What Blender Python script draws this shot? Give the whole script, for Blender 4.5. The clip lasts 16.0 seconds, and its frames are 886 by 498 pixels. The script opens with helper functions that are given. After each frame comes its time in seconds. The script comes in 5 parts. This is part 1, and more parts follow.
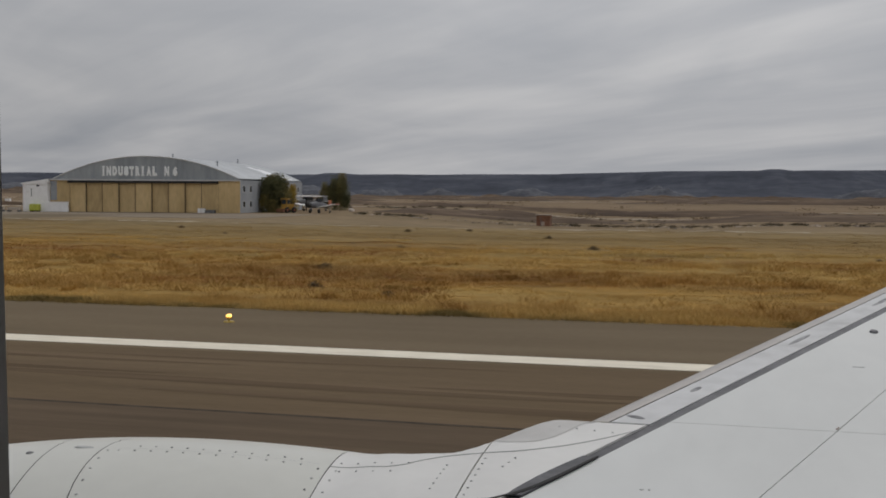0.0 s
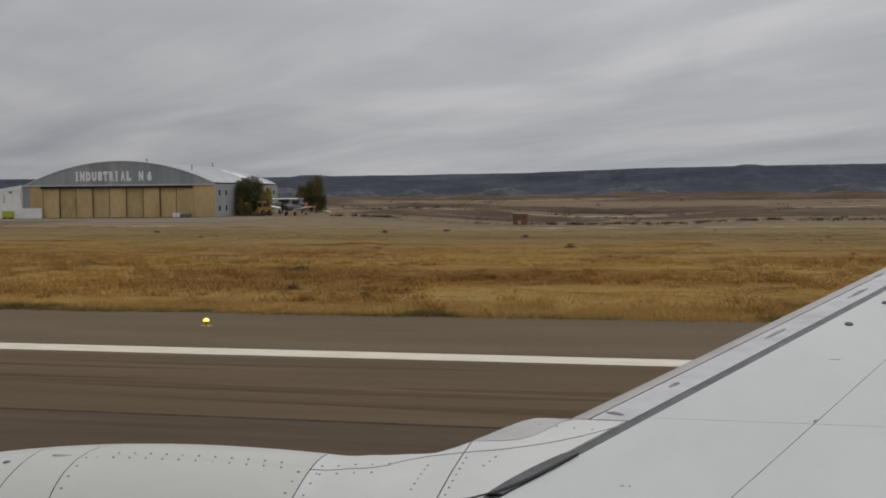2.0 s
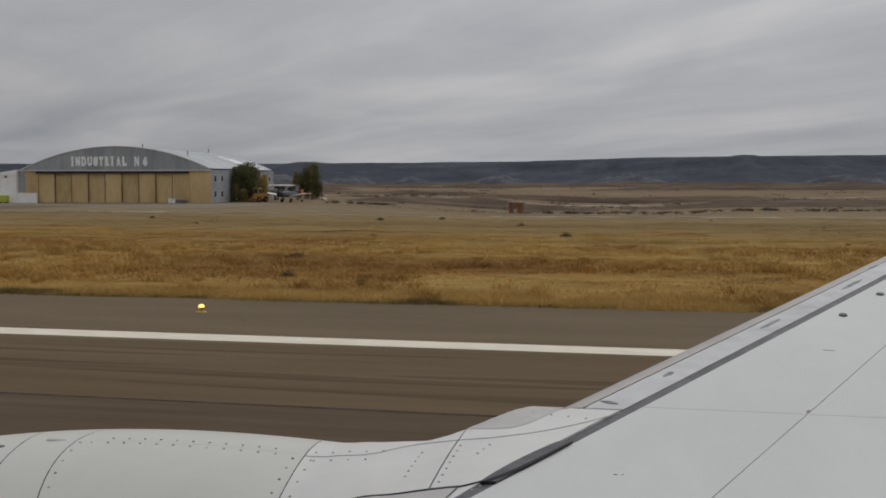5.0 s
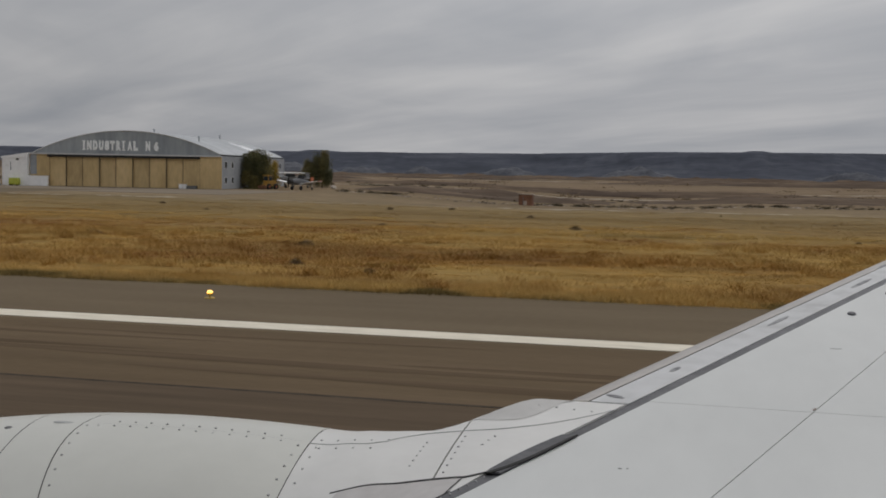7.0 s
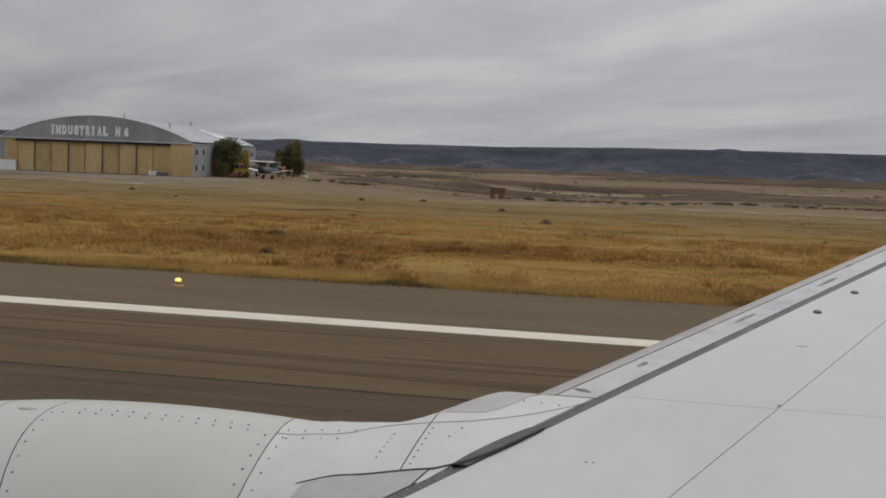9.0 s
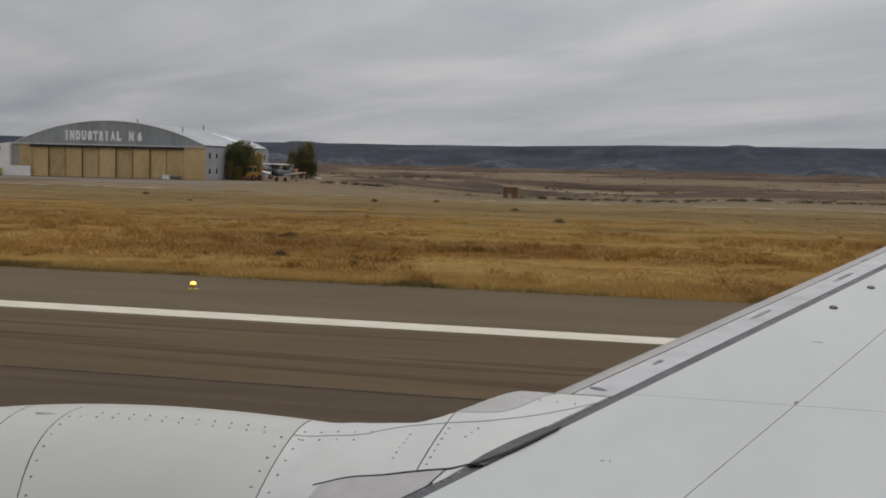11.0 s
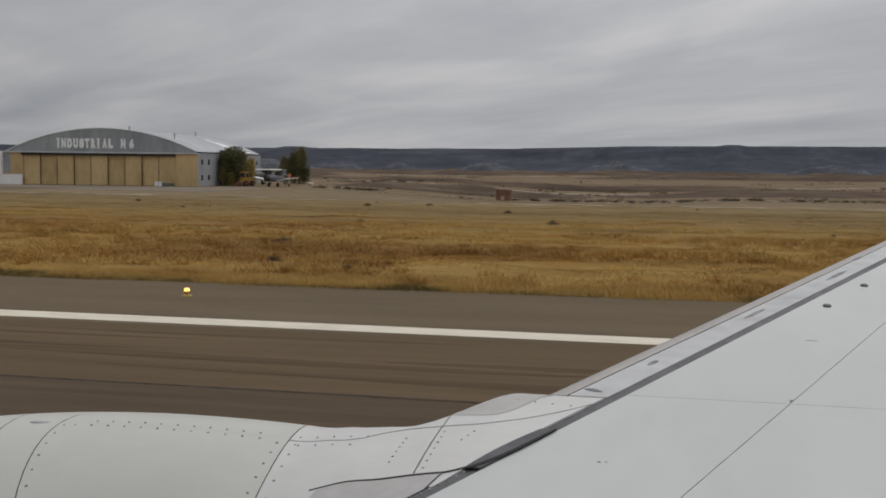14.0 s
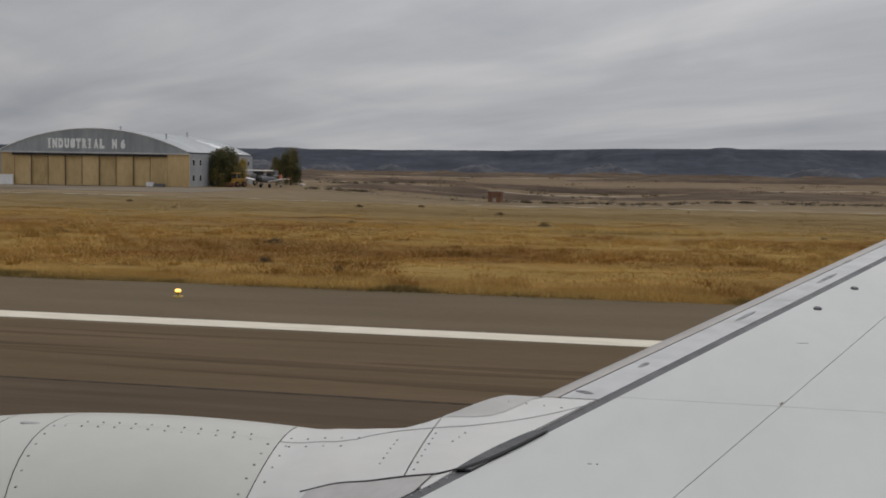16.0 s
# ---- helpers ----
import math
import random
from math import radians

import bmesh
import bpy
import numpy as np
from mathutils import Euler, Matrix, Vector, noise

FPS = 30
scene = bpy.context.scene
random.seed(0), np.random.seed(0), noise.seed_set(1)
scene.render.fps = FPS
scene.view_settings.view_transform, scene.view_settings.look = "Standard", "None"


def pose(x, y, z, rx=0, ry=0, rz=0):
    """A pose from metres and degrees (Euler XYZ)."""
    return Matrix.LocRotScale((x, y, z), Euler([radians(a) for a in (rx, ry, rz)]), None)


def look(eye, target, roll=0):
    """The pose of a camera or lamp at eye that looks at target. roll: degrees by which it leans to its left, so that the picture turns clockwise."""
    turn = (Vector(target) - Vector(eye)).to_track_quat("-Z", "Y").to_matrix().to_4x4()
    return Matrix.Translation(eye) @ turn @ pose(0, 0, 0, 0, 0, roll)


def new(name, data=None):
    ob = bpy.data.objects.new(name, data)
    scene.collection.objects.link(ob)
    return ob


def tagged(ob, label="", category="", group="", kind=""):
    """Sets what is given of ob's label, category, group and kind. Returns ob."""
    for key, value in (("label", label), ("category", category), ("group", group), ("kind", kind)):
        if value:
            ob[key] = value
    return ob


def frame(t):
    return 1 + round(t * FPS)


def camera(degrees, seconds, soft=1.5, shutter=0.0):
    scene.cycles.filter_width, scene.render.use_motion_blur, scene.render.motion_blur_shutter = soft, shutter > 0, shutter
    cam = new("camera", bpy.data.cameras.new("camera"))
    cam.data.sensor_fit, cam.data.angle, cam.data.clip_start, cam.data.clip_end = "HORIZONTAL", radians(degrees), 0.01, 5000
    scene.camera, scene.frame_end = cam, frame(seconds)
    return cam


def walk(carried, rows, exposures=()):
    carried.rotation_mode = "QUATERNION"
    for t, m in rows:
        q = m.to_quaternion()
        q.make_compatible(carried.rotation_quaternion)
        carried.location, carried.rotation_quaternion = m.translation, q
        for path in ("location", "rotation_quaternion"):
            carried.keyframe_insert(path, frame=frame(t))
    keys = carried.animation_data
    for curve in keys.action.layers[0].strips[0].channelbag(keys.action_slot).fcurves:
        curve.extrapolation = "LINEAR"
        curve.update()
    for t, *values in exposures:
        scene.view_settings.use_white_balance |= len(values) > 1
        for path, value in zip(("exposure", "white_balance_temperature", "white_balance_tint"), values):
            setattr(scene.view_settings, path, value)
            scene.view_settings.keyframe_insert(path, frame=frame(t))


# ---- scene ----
cam = camera(44.1, 16.0, soft=1.8)
# seconds, eye in metres, turn in degrees
PATH = [
    (0.0, 0.0, 0.0, 3.9, 87.01, -0.43, 14.09),
    (0.5, 0.0, 0.0, 3.9, 86.93, -0.01, 12.75),
    (1.0, 0.0, 0.0, 3.9, 87.10, 0.63, 12.81),
    (1.5, 0.0, 0.0, 3.9, 87.17, 1.11, 11.63),
    (2.0, 0.0, 0.0, 3.9, 87.02, 0.49, 12.84),
    (2.5, 0.0, 0.0, 3.9, 87.09, 0.23, 12.70),
    (3.0, 0.0, 0.0, 3.9, 86.89, 0.27, 13.27),
    (3.5, 0.0, 0.0, 3.9, 86.73, -0.16, 12.92),
    (6.0, 0.0, 0.0, 3.9, 86.24, 0.09, 12.47),
    (6.5, 0.0, 0.0, 3.9, 86.14, -0.51, 12.87),
    (7.0, 0.0, 0.0, 3.9, 85.89, -1.07, 13.18),
    (7.5, 0.0, 0.0, 3.9, 85.77, -1.94, 11.81),
    (8.0, 0.0, 0.0, 3.9, 85.67, -2.20, 11.67),
    (10.5, 0.0, 0.0, 3.9, 85.41, -1.87, 12.02),
    (11.0, 0.0, 0.0, 3.9, 85.50, -1.40, 12.38),
    (11.5, 0.0, 0.0, 3.9, 85.62, -1.14, 12.44),
    (12.0, 0.0, 0.0, 3.9, 85.67, -0.68, 12.68),
    (12.5, 0.0, 0.0, 3.9, 85.63, -0.62, 13.23),
    (13.0, 0.0, 0.0, 3.9, 85.64, -0.89, 12.31),
    (13.5, 0.0, 0.0, 3.9, 85.67, -0.84, 11.89),
    (14.0, 0.0, 0.0, 3.9, 85.68, -0.70, 11.99),
    (14.5, 0.0, 0.0, 3.9, 85.75, -0.87, 12.02),
    (15.0, 0.0, 0.0, 3.9, 85.68, 0.04, 12.18),
    (15.5, 0.0, 0.0, 3.9, 85.71, -1.15, 11.92),
    (16.0, 0.0, 0.0, 3.9, 85.77, -0.93, 11.57),
]
# seconds, stops: the lens settles after the pale concrete
EXPOSURES = [(0.0, -0.02), (3.5, -0.02), (6.0, -0.08), (7.0, -0.08), (7.5, 0.03), (13.0, 0.02), (16.0, 0.0)]
walk(cam, [(t, pose(*p)) for t, *p in PATH], EXPOSURES)

# ---------------------------------------------------------------- light
SUN_EL, SUN_AZ = radians(58), radians(25)
world = bpy.data.worlds.new("overcast_sky")
scene.world = world
world.use_nodes = True


def build_sky():
    nt = world.node_tree
    nt.nodes.clear()
    n = nt.nodes.new
    out, bg = n("ShaderNodeOutputWorld"), n("ShaderNodeBackground")
    sky = n("ShaderNodeTexSky")
    sky.sky_type, sky.sun_disc, sky.sun_elevation, sky.sun_rotation = "NISHITA", False, SUN_EL, SUN_AZ
    sky.air_density, sky.dust_density = 1.5, 4.0
    geo, sep = n("ShaderNodeTexCoord"), n("ShaderNodeSeparateXYZ")
    link = nt.links.new
    link(geo.outputs["Generated"], sep.inputs[0])
    # the cloud deck is a flat sheet overhead: direction divided by height
    hgt = n("ShaderNodeMath")
    hgt.operation = "MAXIMUM"
    link(sep.outputs["Z"], hgt.inputs[0])
    hgt.inputs[1].default_value = 0.0
    add = n("ShaderNodeMath")
    add.operation = "ADD"
    link(hgt.outputs[0], add.inputs[0])
    add.inputs[1].default_value = 0.10
    u, v = n("ShaderNodeMath"), n("ShaderNodeMath")
    u.operation = v.operation = "DIVIDE"
    for d, axis in ((u, "X"), (v, "Y")):
        link(sep.outputs[axis], d.inputs[0])
        link(add.outputs[0], d.inputs[1])
    plane = n("ShaderNodeCombineXYZ")
    link(u.outputs[0], plane.inputs[0])
    link(v.outputs[0], plane.inputs[1])
    maps = []
    for turn, scale, detail, size, warp in ((136, (1.9, 1.25, 1), 9, 1.0, 0.6), (141, (2.8, 0.46, 1), 6, 1.0, 0.3)):
        m = n("ShaderNodeMapping")
        m.vector_type = "TEXTURE"
        m.inputs["Rotation"].default_value = (0, 0, radians(turn))
        m.inputs["Scale"].default_value = scale
        link(plane.outputs[0], m.inputs[0])
        tex = n("ShaderNodeTexNoise")
        tex.inputs["Scale"].default_value, tex.inputs["Detail"].default_value = size, detail
        tex.inputs["Roughness"].default_value, tex.inputs["Distortion"].default_value = 0.5, warp
        link(m.outputs[0], tex.inputs["Vector"])
        maps.append(tex)
    both = n("ShaderNodeMix")
    both.data_type = "FLOAT"
    both.inputs[0].default_value = 0.31
    link(maps[0].outputs["Fac"], both.inputs[2])
    link(maps[1].outputs["Fac"], both.inputs[3])
    ramp = n("ShaderNodeValToRGB")
    e = ramp.color_ramp.elements
    e[0].position, e[0].color = 0.33, (0.318, 0.332, 0.362, 1)
    e[1].position, e[1].color = 0.69, (0.505, 0.503, 0.512, 1)
    mid = ramp.color_ramp.elements.new(0.5)
    mid.color = (0.395, 0.402, 0.424, 1)
    link(both.outputs[0], ramp.inputs[0])
    # an overcast sky grows brighter towards the zenith
    rise = n("ShaderNodeMapRange")
    for k, val in enumerate((0.20, 0.85, 1.0, 1.38), 1):
        rise.inputs[k].default_value = val
    link(sep.outputs["Z"], rise.inputs[0])
    bright = n("ShaderNodeVectorMath")
    bright.operation = "SCALE"
    link(ramp.outputs[0], bright.inputs[0])
    link(rise.outputs[0], bright.inputs["Scale"])
    low = n("ShaderNodeMapRange")
    for k, val in enumerate((0.0, 0.16, 0.93, 1.07), 1):
        low.inputs[k].default_value = val
    link(sep.outputs["Z"], low.inputs[0])
    thin = n("ShaderNodeVectorMath")
    thin.operation = "SCALE"
    link(bright.outputs[0], thin.inputs[0])
    link(low.outputs[0], thin.inputs["Scale"])
    # the deck is thinner, so brighter, on the sun's side
    side = n("ShaderNodeMapRange")
    for k, val in enumerate((-0.55, -0.18, 0.915, 1.085), 1):
        side.inputs[k].default_value = val
    link(sep.outputs["X"], side.inputs[0])
    glow = n("ShaderNodeVectorMath")
    glow.operation = "SCALE"
    link(thin.outputs[0], glow.inputs[0])
    link(side.outputs[0], glow.inputs["Scale"])
    # and dimmed behind, out of view, to shade the engine's near side
    back = n("ShaderNodeMapRange")
    for k, val in enumerate((-0.7, 0.35, 0.95, 1.0), 1):
        back.inputs[k].default_value = val
    link(sep.outputs["Y"], back.inputs[0])
    deck = n("ShaderNodeVectorMath")
    deck.operation = "SCALE"
    link(glow.outputs[0], deck.inputs[0])
    link(back.outputs[0], deck.inputs["Scale"])
    air = n("ShaderNodeVectorMath")
    air.operation = "SCALE"
    air.inputs["Scale"].default_value = 0.05
    link(sky.outputs[0], air.inputs[0])
    mix = n("ShaderNodeMix")
    mix.data_type = "RGBA"
    mix.inputs[0].default_value = 0.94
    link(air.outputs[0], mix.inputs[6])
    link(deck.outputs[0], mix.inputs[7])
    link(mix.outputs[2], bg.inputs[0])
    bg.inputs[1].default_value = 1.0
    link(bg.outputs[0], out.inputs[0])


build_sky()
sun = new("sun", bpy.data.lights.new("sun", "SUN"))
sun.data.energy, sun.data.angle, sun.data.color = 0.72, radians(45), (1.0, 0.97, 0.93)
sun.matrix_world = look((0, 0, 0), (-math.sin(SUN_AZ) * math.cos(SUN_EL), -math.cos(SUN_AZ) * math.cos(SUN_EL), -math.sin(SUN_EL)))

# ---------------------------------------------------------------- materials


def material(name, stops, rough=0.8, metal=0.0, scale=1.0, detail=8, stretch=(1, 1, 1), fine=0.0, fine_amount=0.0,
             bump=0.0, bump_scale=0.0, island=0.0, rand=0.0, emit=None, spec=0.5, offset=(0, 0, 0)):
    """A mottled surface: colours along stops by a large noise, darkened and lightened by a fine one."""
    m = bpy.data.materials.new(name)
    m.use_nodes = True
    nt = m.node_tree
    b = nt.nodes["Principled BSDF"]
    link = nt.links.new
    b.inputs["Roughness"].default_value, b.inputs["Metallic"].default_value = rough, metal
    b.inputs["Specular IOR Level"].default_value = spec
    co = nt.nodes.new("ShaderNodeTexCoord")
    mp = nt.nodes.new("ShaderNodeMapping")
    mp.inputs["Scale"].default_value = stretch
    mp.inputs["Location"].default_value = offset
    link(co.outputs["Object"], mp.inputs[0])
    tex = nt.nodes.new("ShaderNodeTexNoise")
    tex.inputs["Scale"].default_value, tex.inputs["Detail"].default_value = scale, detail
    tex.inputs["Roughness"].default_value = 0.6
    link(mp.outputs[0], tex.inputs["Vector"])
    ramp = nt.nodes.new("ShaderNodeValToRGB")
    ramp.color_ramp.elements.remove(ramp.color_ramp.elements[1])
    for k, (p, c) in enumerate(stops):
        e = ramp.color_ramp.elements[0] if k == 0 else ramp.color_ramp.elements.new(p)
        e.position, e.color = p, (*c, 1)
    link(tex.outputs["Fac"], ramp.inputs[0])
    col = ramp.outputs[0]

    def vary(col, source, amount):
        mr = nt.nodes.new("ShaderNodeMapRange")
        for k, val in enumerate((0.25 if source.node.type == "TEX_NOISE" else 0.0, 0.75 if source.node.type == "TEX_NOISE" else 1.0, 1 - amount, 1 + amount), 1):
            mr.inputs[k].default_value = val
        link(source, mr.inputs[0])
        sc = nt.nodes.new("ShaderNodeVectorMath")
        sc.operation = "SCALE"
        link(col, sc.inputs[0])
        link(mr.outputs[0], sc.inputs["Scale"])
        return sc.outputs[0]

    if fine:
        ft = nt.nodes.new("ShaderNodeTexNoise")
        ft.inputs["Scale"].default_value, ft.inputs["Detail"].default_value = fine, 4
        link(mp.outputs[0], ft.inputs["Vector"])
        col = vary(col, ft.outputs["Fac"], fine_amount)
    if island:
        col = vary(col, nt.nodes.new("ShaderNodeNewGeometry").outputs["Random Per Island"], island)
    if rand:
        col = vary(col, nt.nodes.new("ShaderNodeObjectInfo").outputs["Random"], rand)
    link(col, b.inputs["Base Color"])
    if bump:
        bt = nt.nodes.new("ShaderNodeTexNoise")
        bt.inputs["Scale"].default_value, bt.inputs["Detail"].default_value = bump_scale or scale * 4, 6
        link(mp.outputs[0], bt.inputs["Vector"])
        bn = nt.nodes.new("ShaderNodeBump")
        bn.inputs["Strength"].default_value, bn.inputs["Distance"].default_value = min(1.0, bump * 10), bump
        link(bt.outputs["Fac"], bn.inputs["Height"])
        link(bn.outputs[0], b.inputs["Normal"])
    if emit:
        b.inputs["Emission Color"].default_value, b.inputs["Emission Strength"].default_value = (*emit[0], 1), emit[1]
    return m


def two(a, b, lo=0.35, hi=0.65):
    return ((lo, a), (hi, b))


M_ASPHALT = material("runway_asphalt", ((0.3, (0.110, 0.077, 0.043)), (0.5, (0.134, 0.094, 0.054)), (0.7, (0.158, 0.112, 0.067))), 0.9,
                     scale=0.6, stretch=(0.10, 1, 1), fine=25, fine_amount=0.12, bump=0.004, bump_scale=60, spec=0.12)
M_SHOULDER = material("shoulder_asphalt", two((0.134, 0.100, 0.061), (0.168, 0.127, 0.079)), 0.92, scale=0.35, stretch=(0.2, 1, 1),
                      fine=20, fine_amount=0.12, bump=0.004, bump_scale=50, spec=0.12)
M_CONCRETE = material("worn_concrete", two((0.285, 0.262, 0.230), (0.36, 0.335, 0.298)), 0.9, scale=0.25, stretch=(0.4, 1, 1), fine=6, fine_amount=0.1, spec=0.15)
M_TAR = material("tar_seal", two((0.045, 0.035, 0.026), (0.08, 0.063, 0.047)), 0.95, scale=2, spec=0.1)
M_RUBBER = material("rubber_track", two((0.088, 0.064, 0.042), (0.128, 0.092, 0.060)), 0.95, scale=0.8, stretch=(0.12, 2, 1), fine=20, fine_amount=0.1, spec=0.1)
M_PAINT = material("marking_paint", two((0.680, 0.615, 0.490), (0.820, 0.756, 0.622)), 0.7, scale=3, stretch=(0.3, 1, 1), fine=30, fine_amount=0.07, spec=0.2)
M_WHITE = material("aircraft_white", two((0.600, 0.595, 0.540), (0.665, 0.660, 0.604)), 0.34, scale=1.2, fine=14, fine_amount=0.015)
# skin out of view, made dark to cut light thrown onto the nacelle
M_BELLY = material("unseen_fuselage_dark", two((0.045, 0.050, 0.058), (0.065, 0.070, 0.080)), 0.45, scale=1.2, fine=14, fine_amount=0.03)
M_FAIR = material("fairing_white", two((0.68, 0.668, 0.635), (0.74, 0.728, 0.695)), 0.38, scale=2.2, fine=18, fine_amount=0.02)
M_WING = material("wing_grey_enamel", two((0.582, 0.589, 0.570), (0.652, 0.658, 0.638)), 0.5, scale=0.8, stretch=(1, 0.4, 1), fine=9, fine_amount=0.025)
M_SEAL = material("rubber_seal", two((0.075, 0.075, 0.080), (0.135, 0.135, 0.142)), 0.6, scale=5, fine=40, fine_amount=0.15)
M_STREAK = material("thin_rubber", two((0.104, 0.075, 0.048), (0.136, 0.098, 0.063)), 0.95, scale=0.8, stretch=(0.12, 2, 1), fine=20, fine_amount=0.1, spec=0.02)
M_STUD = material("dark_stud_metal", two((0.055, 0.055, 0.06), (0.11, 0.11, 0.115)), 0.5, scale=20)
# steel with the shade of the door gaps put into its colour
M_GAPSHADE = material("shadowed_steel", two((0.15, 0.11, 0.06), (0.21, 0.155, 0.09)), 0.8, scale=1)
M_LOWER = material("worn_pinkish_paint", two((0.50, 0.475, 0.455), (0.58, 0.555, 0.535)), 0.5, scale=6, fine=25, fine_amount=0.05)
# white dulled to paint the shade on the fairing's far side
M_SLOPE_SHADE = material("shaded_white_paint", two((0.49, 0.475, 0.45), (0.55, 0.535, 0.51)), 0.5, scale=5, fine=25, fine_amount=0.04)
M_RUSTSPOT = material("rust_stain", two((0.22, 0.18, 0.15), (0.32, 0.27, 0.23)), 0.8, scale=30)
# for joints and scuffs, and for the shadow line painted along the fairing
M_CREASE = material("grey_joint_and_shadow", two((0.40, 0.40, 0.39), (0.52, 0.52, 0.51)), 0.6, scale=6)
M_GAP = material("dark_gap", two((0.02, 0.02, 0.02), (0.035, 0.033, 0.03)), 0.9, scale=4)
M_RIVET = material("rivet_metal", two((0.28, 0.275, 0.27), (0.54, 0.53, 0.52)), 0.6, metal=0.2, scale=9, island=0.4)
M_METAL = material("bare_slat_metal", two((0.46, 0.42, 0.38), (0.56, 0.52, 0.48)), 0.3, metal=0.9, scale=3, fine=30, fine_amount=0.06)
M_SLAT = material("slat_paint", ((0.3, (0.42, 0.415, 0.41)), (0.46, (0.55, 0.55, 0.545)), (0.7, (0.63, 0.63, 0.63))), 0.5, scale=3.0, fine=11, fine_amount=0.08)
M_WORN = material("worn_slat_paint", two((0.14, 0.14, 0.145), (0.42, 0.42, 0.42)), 0.8, scale=22)
M_SMUDGE = material("worn_recess", two((0.06, 0.06, 0.06), (0.24, 0.24, 0.24)), 0.8, scale=14)
M_CABIN = material("cabin_plastic", two((0.55, 0.54, 0.52), (0.62, 0.61, 0.59)), 0.6, scale=6)
M_TYRE = material("tyre_rubber", two((0.02, 0.02, 0.02), (0.035, 0.035, 0.035)), 0.85, scale=6)
M_STEEL = material("gear_steel", two((0.4, 0.4, 0.41), (0.55, 0.55, 0.56)), 0.4, metal=0.7, scale=6)
M_RUSTWEED = material("rust_weed_blades", two((0.210, 0.095, 0.028), (0.370, 0.180, 0.052)), 0.85, scale=0.6, island=0.2, spec=0.2)
M_GREEN = material("green_tuft_blades", two((0.150, 0.108, 0.038), (0.265, 0.190, 0.064)), 0.85, scale=0.5, island=0.35, spec=0.2)
M_SCRUB = material("grey_scrub_leaves", two((0.115, 0.080, 0.044), (0.20, 0.140, 0.076)), 0.9, scale=0.6, island=0.35, spec=0.2)
M_DARKSCRUB = material("dark_scrub_leaves", two((0.050, 0.040, 0.024), (0.105, 0.080, 0.046)), 0.9, scale=0.2, island=0.35, spec=0.2)
M_STONE = material("belt_rubble", two((0.16, 0.125, 0.095), (0.36, 0.30, 0.24)), 0.9, scale=0.3, island=0.45)
M_LEAF_D = material("willow_leaves", two((0.066, 0.070, 0.032), (0.138, 0.134, 0.058)), 0.7, scale=0.6, island=0.4, spec=0.25)
M_LEAF_O = material("olive_leaves", two((0.15, 0.125, 0.042), (0.24, 0.195, 0.07)), 0.7, scale=0.6, island=0.4, spec=0.25)
M_LEAF_Y = material("autumn_leaves", two((0.30, 0.21, 0.035), (0.46, 0.32, 0.06)), 0.7, scale=0.6, island=0.35, spec=0.25)
M_BARK = material("tree_bark", two((0.09, 0.07, 0.05), (0.16, 0.13, 0.10)), 0.9, scale=4)
M_TAN = material("tan_door_paint", ((0.3, (0.46, 0.326, 0.150)), (0.5, (0.570, 0.415, 0.203)), (0.7, (0.65, 0.482, 0.252))), 0.7, scale=0.35, stretch=(1, 1, 0.35), fine=2.5, fine_amount=0.10, rand=0.09)
M_ZINC = material("weathered_zinc", ((0.3, (0.24, 0.265, 0.28)), (0.5, (0.305, 0.33, 0.345)), (0.72, (0.385, 0.41, 0.42))), 0.6, metal=0.15, scale=0.3, stretch=(1, 1, 0.25), fine=1.5, fine_amount=0.12)
M_ROOF = material("roof_zinc", two((0.38, 0.395, 0.405), (0.50, 0.515, 0.525)), 0.45, metal=0.3, scale=0.25, stretch=(0.5, 1, 1), fine=1.2, fine_amount=0.1)
# plain white stands in for sky glare on the roof sheets
M_ROOFGLARE = material("roof_glare_white", two((0.88, 0.89, 0.90), (0.93, 0.94, 0.94)), 0.5, scale=0.5)
M_SIDE = material("grey_side_cladding", two((0.28, 0.295, 0.315), (0.36, 0.375, 0.39)), 0.75, scale=0.3, fine=2, fine_amount=0.08)
M_PLASTER = material("white_plaster", ((0.3, (0.62, 0.58, 0.54)), (0.38, (0.86, 0.85, 0.84)), (0.7, (0.92, 0.91, 0.90))), 0.85, scale=0.5, fine=1.6, fine_amount=0.05)
M_RUSTWALL = material("ochre_side_wall", two((0.32, 0.18, 0.06), (0.45, 0.29, 0.12)), 0.85, scale=0.4, fine=2, fine_amount=0.15)
M_TRIM = material("eave_trim", two((0.50, 0.50, 0.49), (0.62, 0.61, 0.60)), 0.6, scale=1)
M_LETTER = material("letter_paint", two((0.84, 0.86, 0.85), (0.90, 0.91, 0.90)), 0.7, scale=0.9, fine=4, fine_amount=0.12)
M_DARKGLASS = material("dark_window_glass", two((0.02, 0.025, 0.03), (0.04, 0.045, 0.05)), 0.15, scale=1)
M_RED = material("faded_red_paint", two((0.15, 0.068, 0.036), (0.24, 0.115, 0.065)), 0.8, scale=1.2, fine=5, fine_amount=0.2)
M_YELLOW = material("yellow_paint", two((0.38, 0.215, 0.035), (0.48, 0.28, 0.055)), 0.5, scale=1)
M_ORANGE = material("orange_paint", two((0.32, 0.09, 0.035), (0.40, 0.13, 0.05)), 0.5, scale=1)
M_LIME = material("lime_paint", two((0.42, 0.45, 0.05), (0.5, 0.52, 0.08)), 0.6, scale=1)
M_APRON = material("apron_gravel", two((0.176, 0.137, 0.092), (0.222, 0.175, 0.122)), 0.92, scale=0.12, stretch=(0.4, 1, 1), fine=3, fine_amount=0.12)
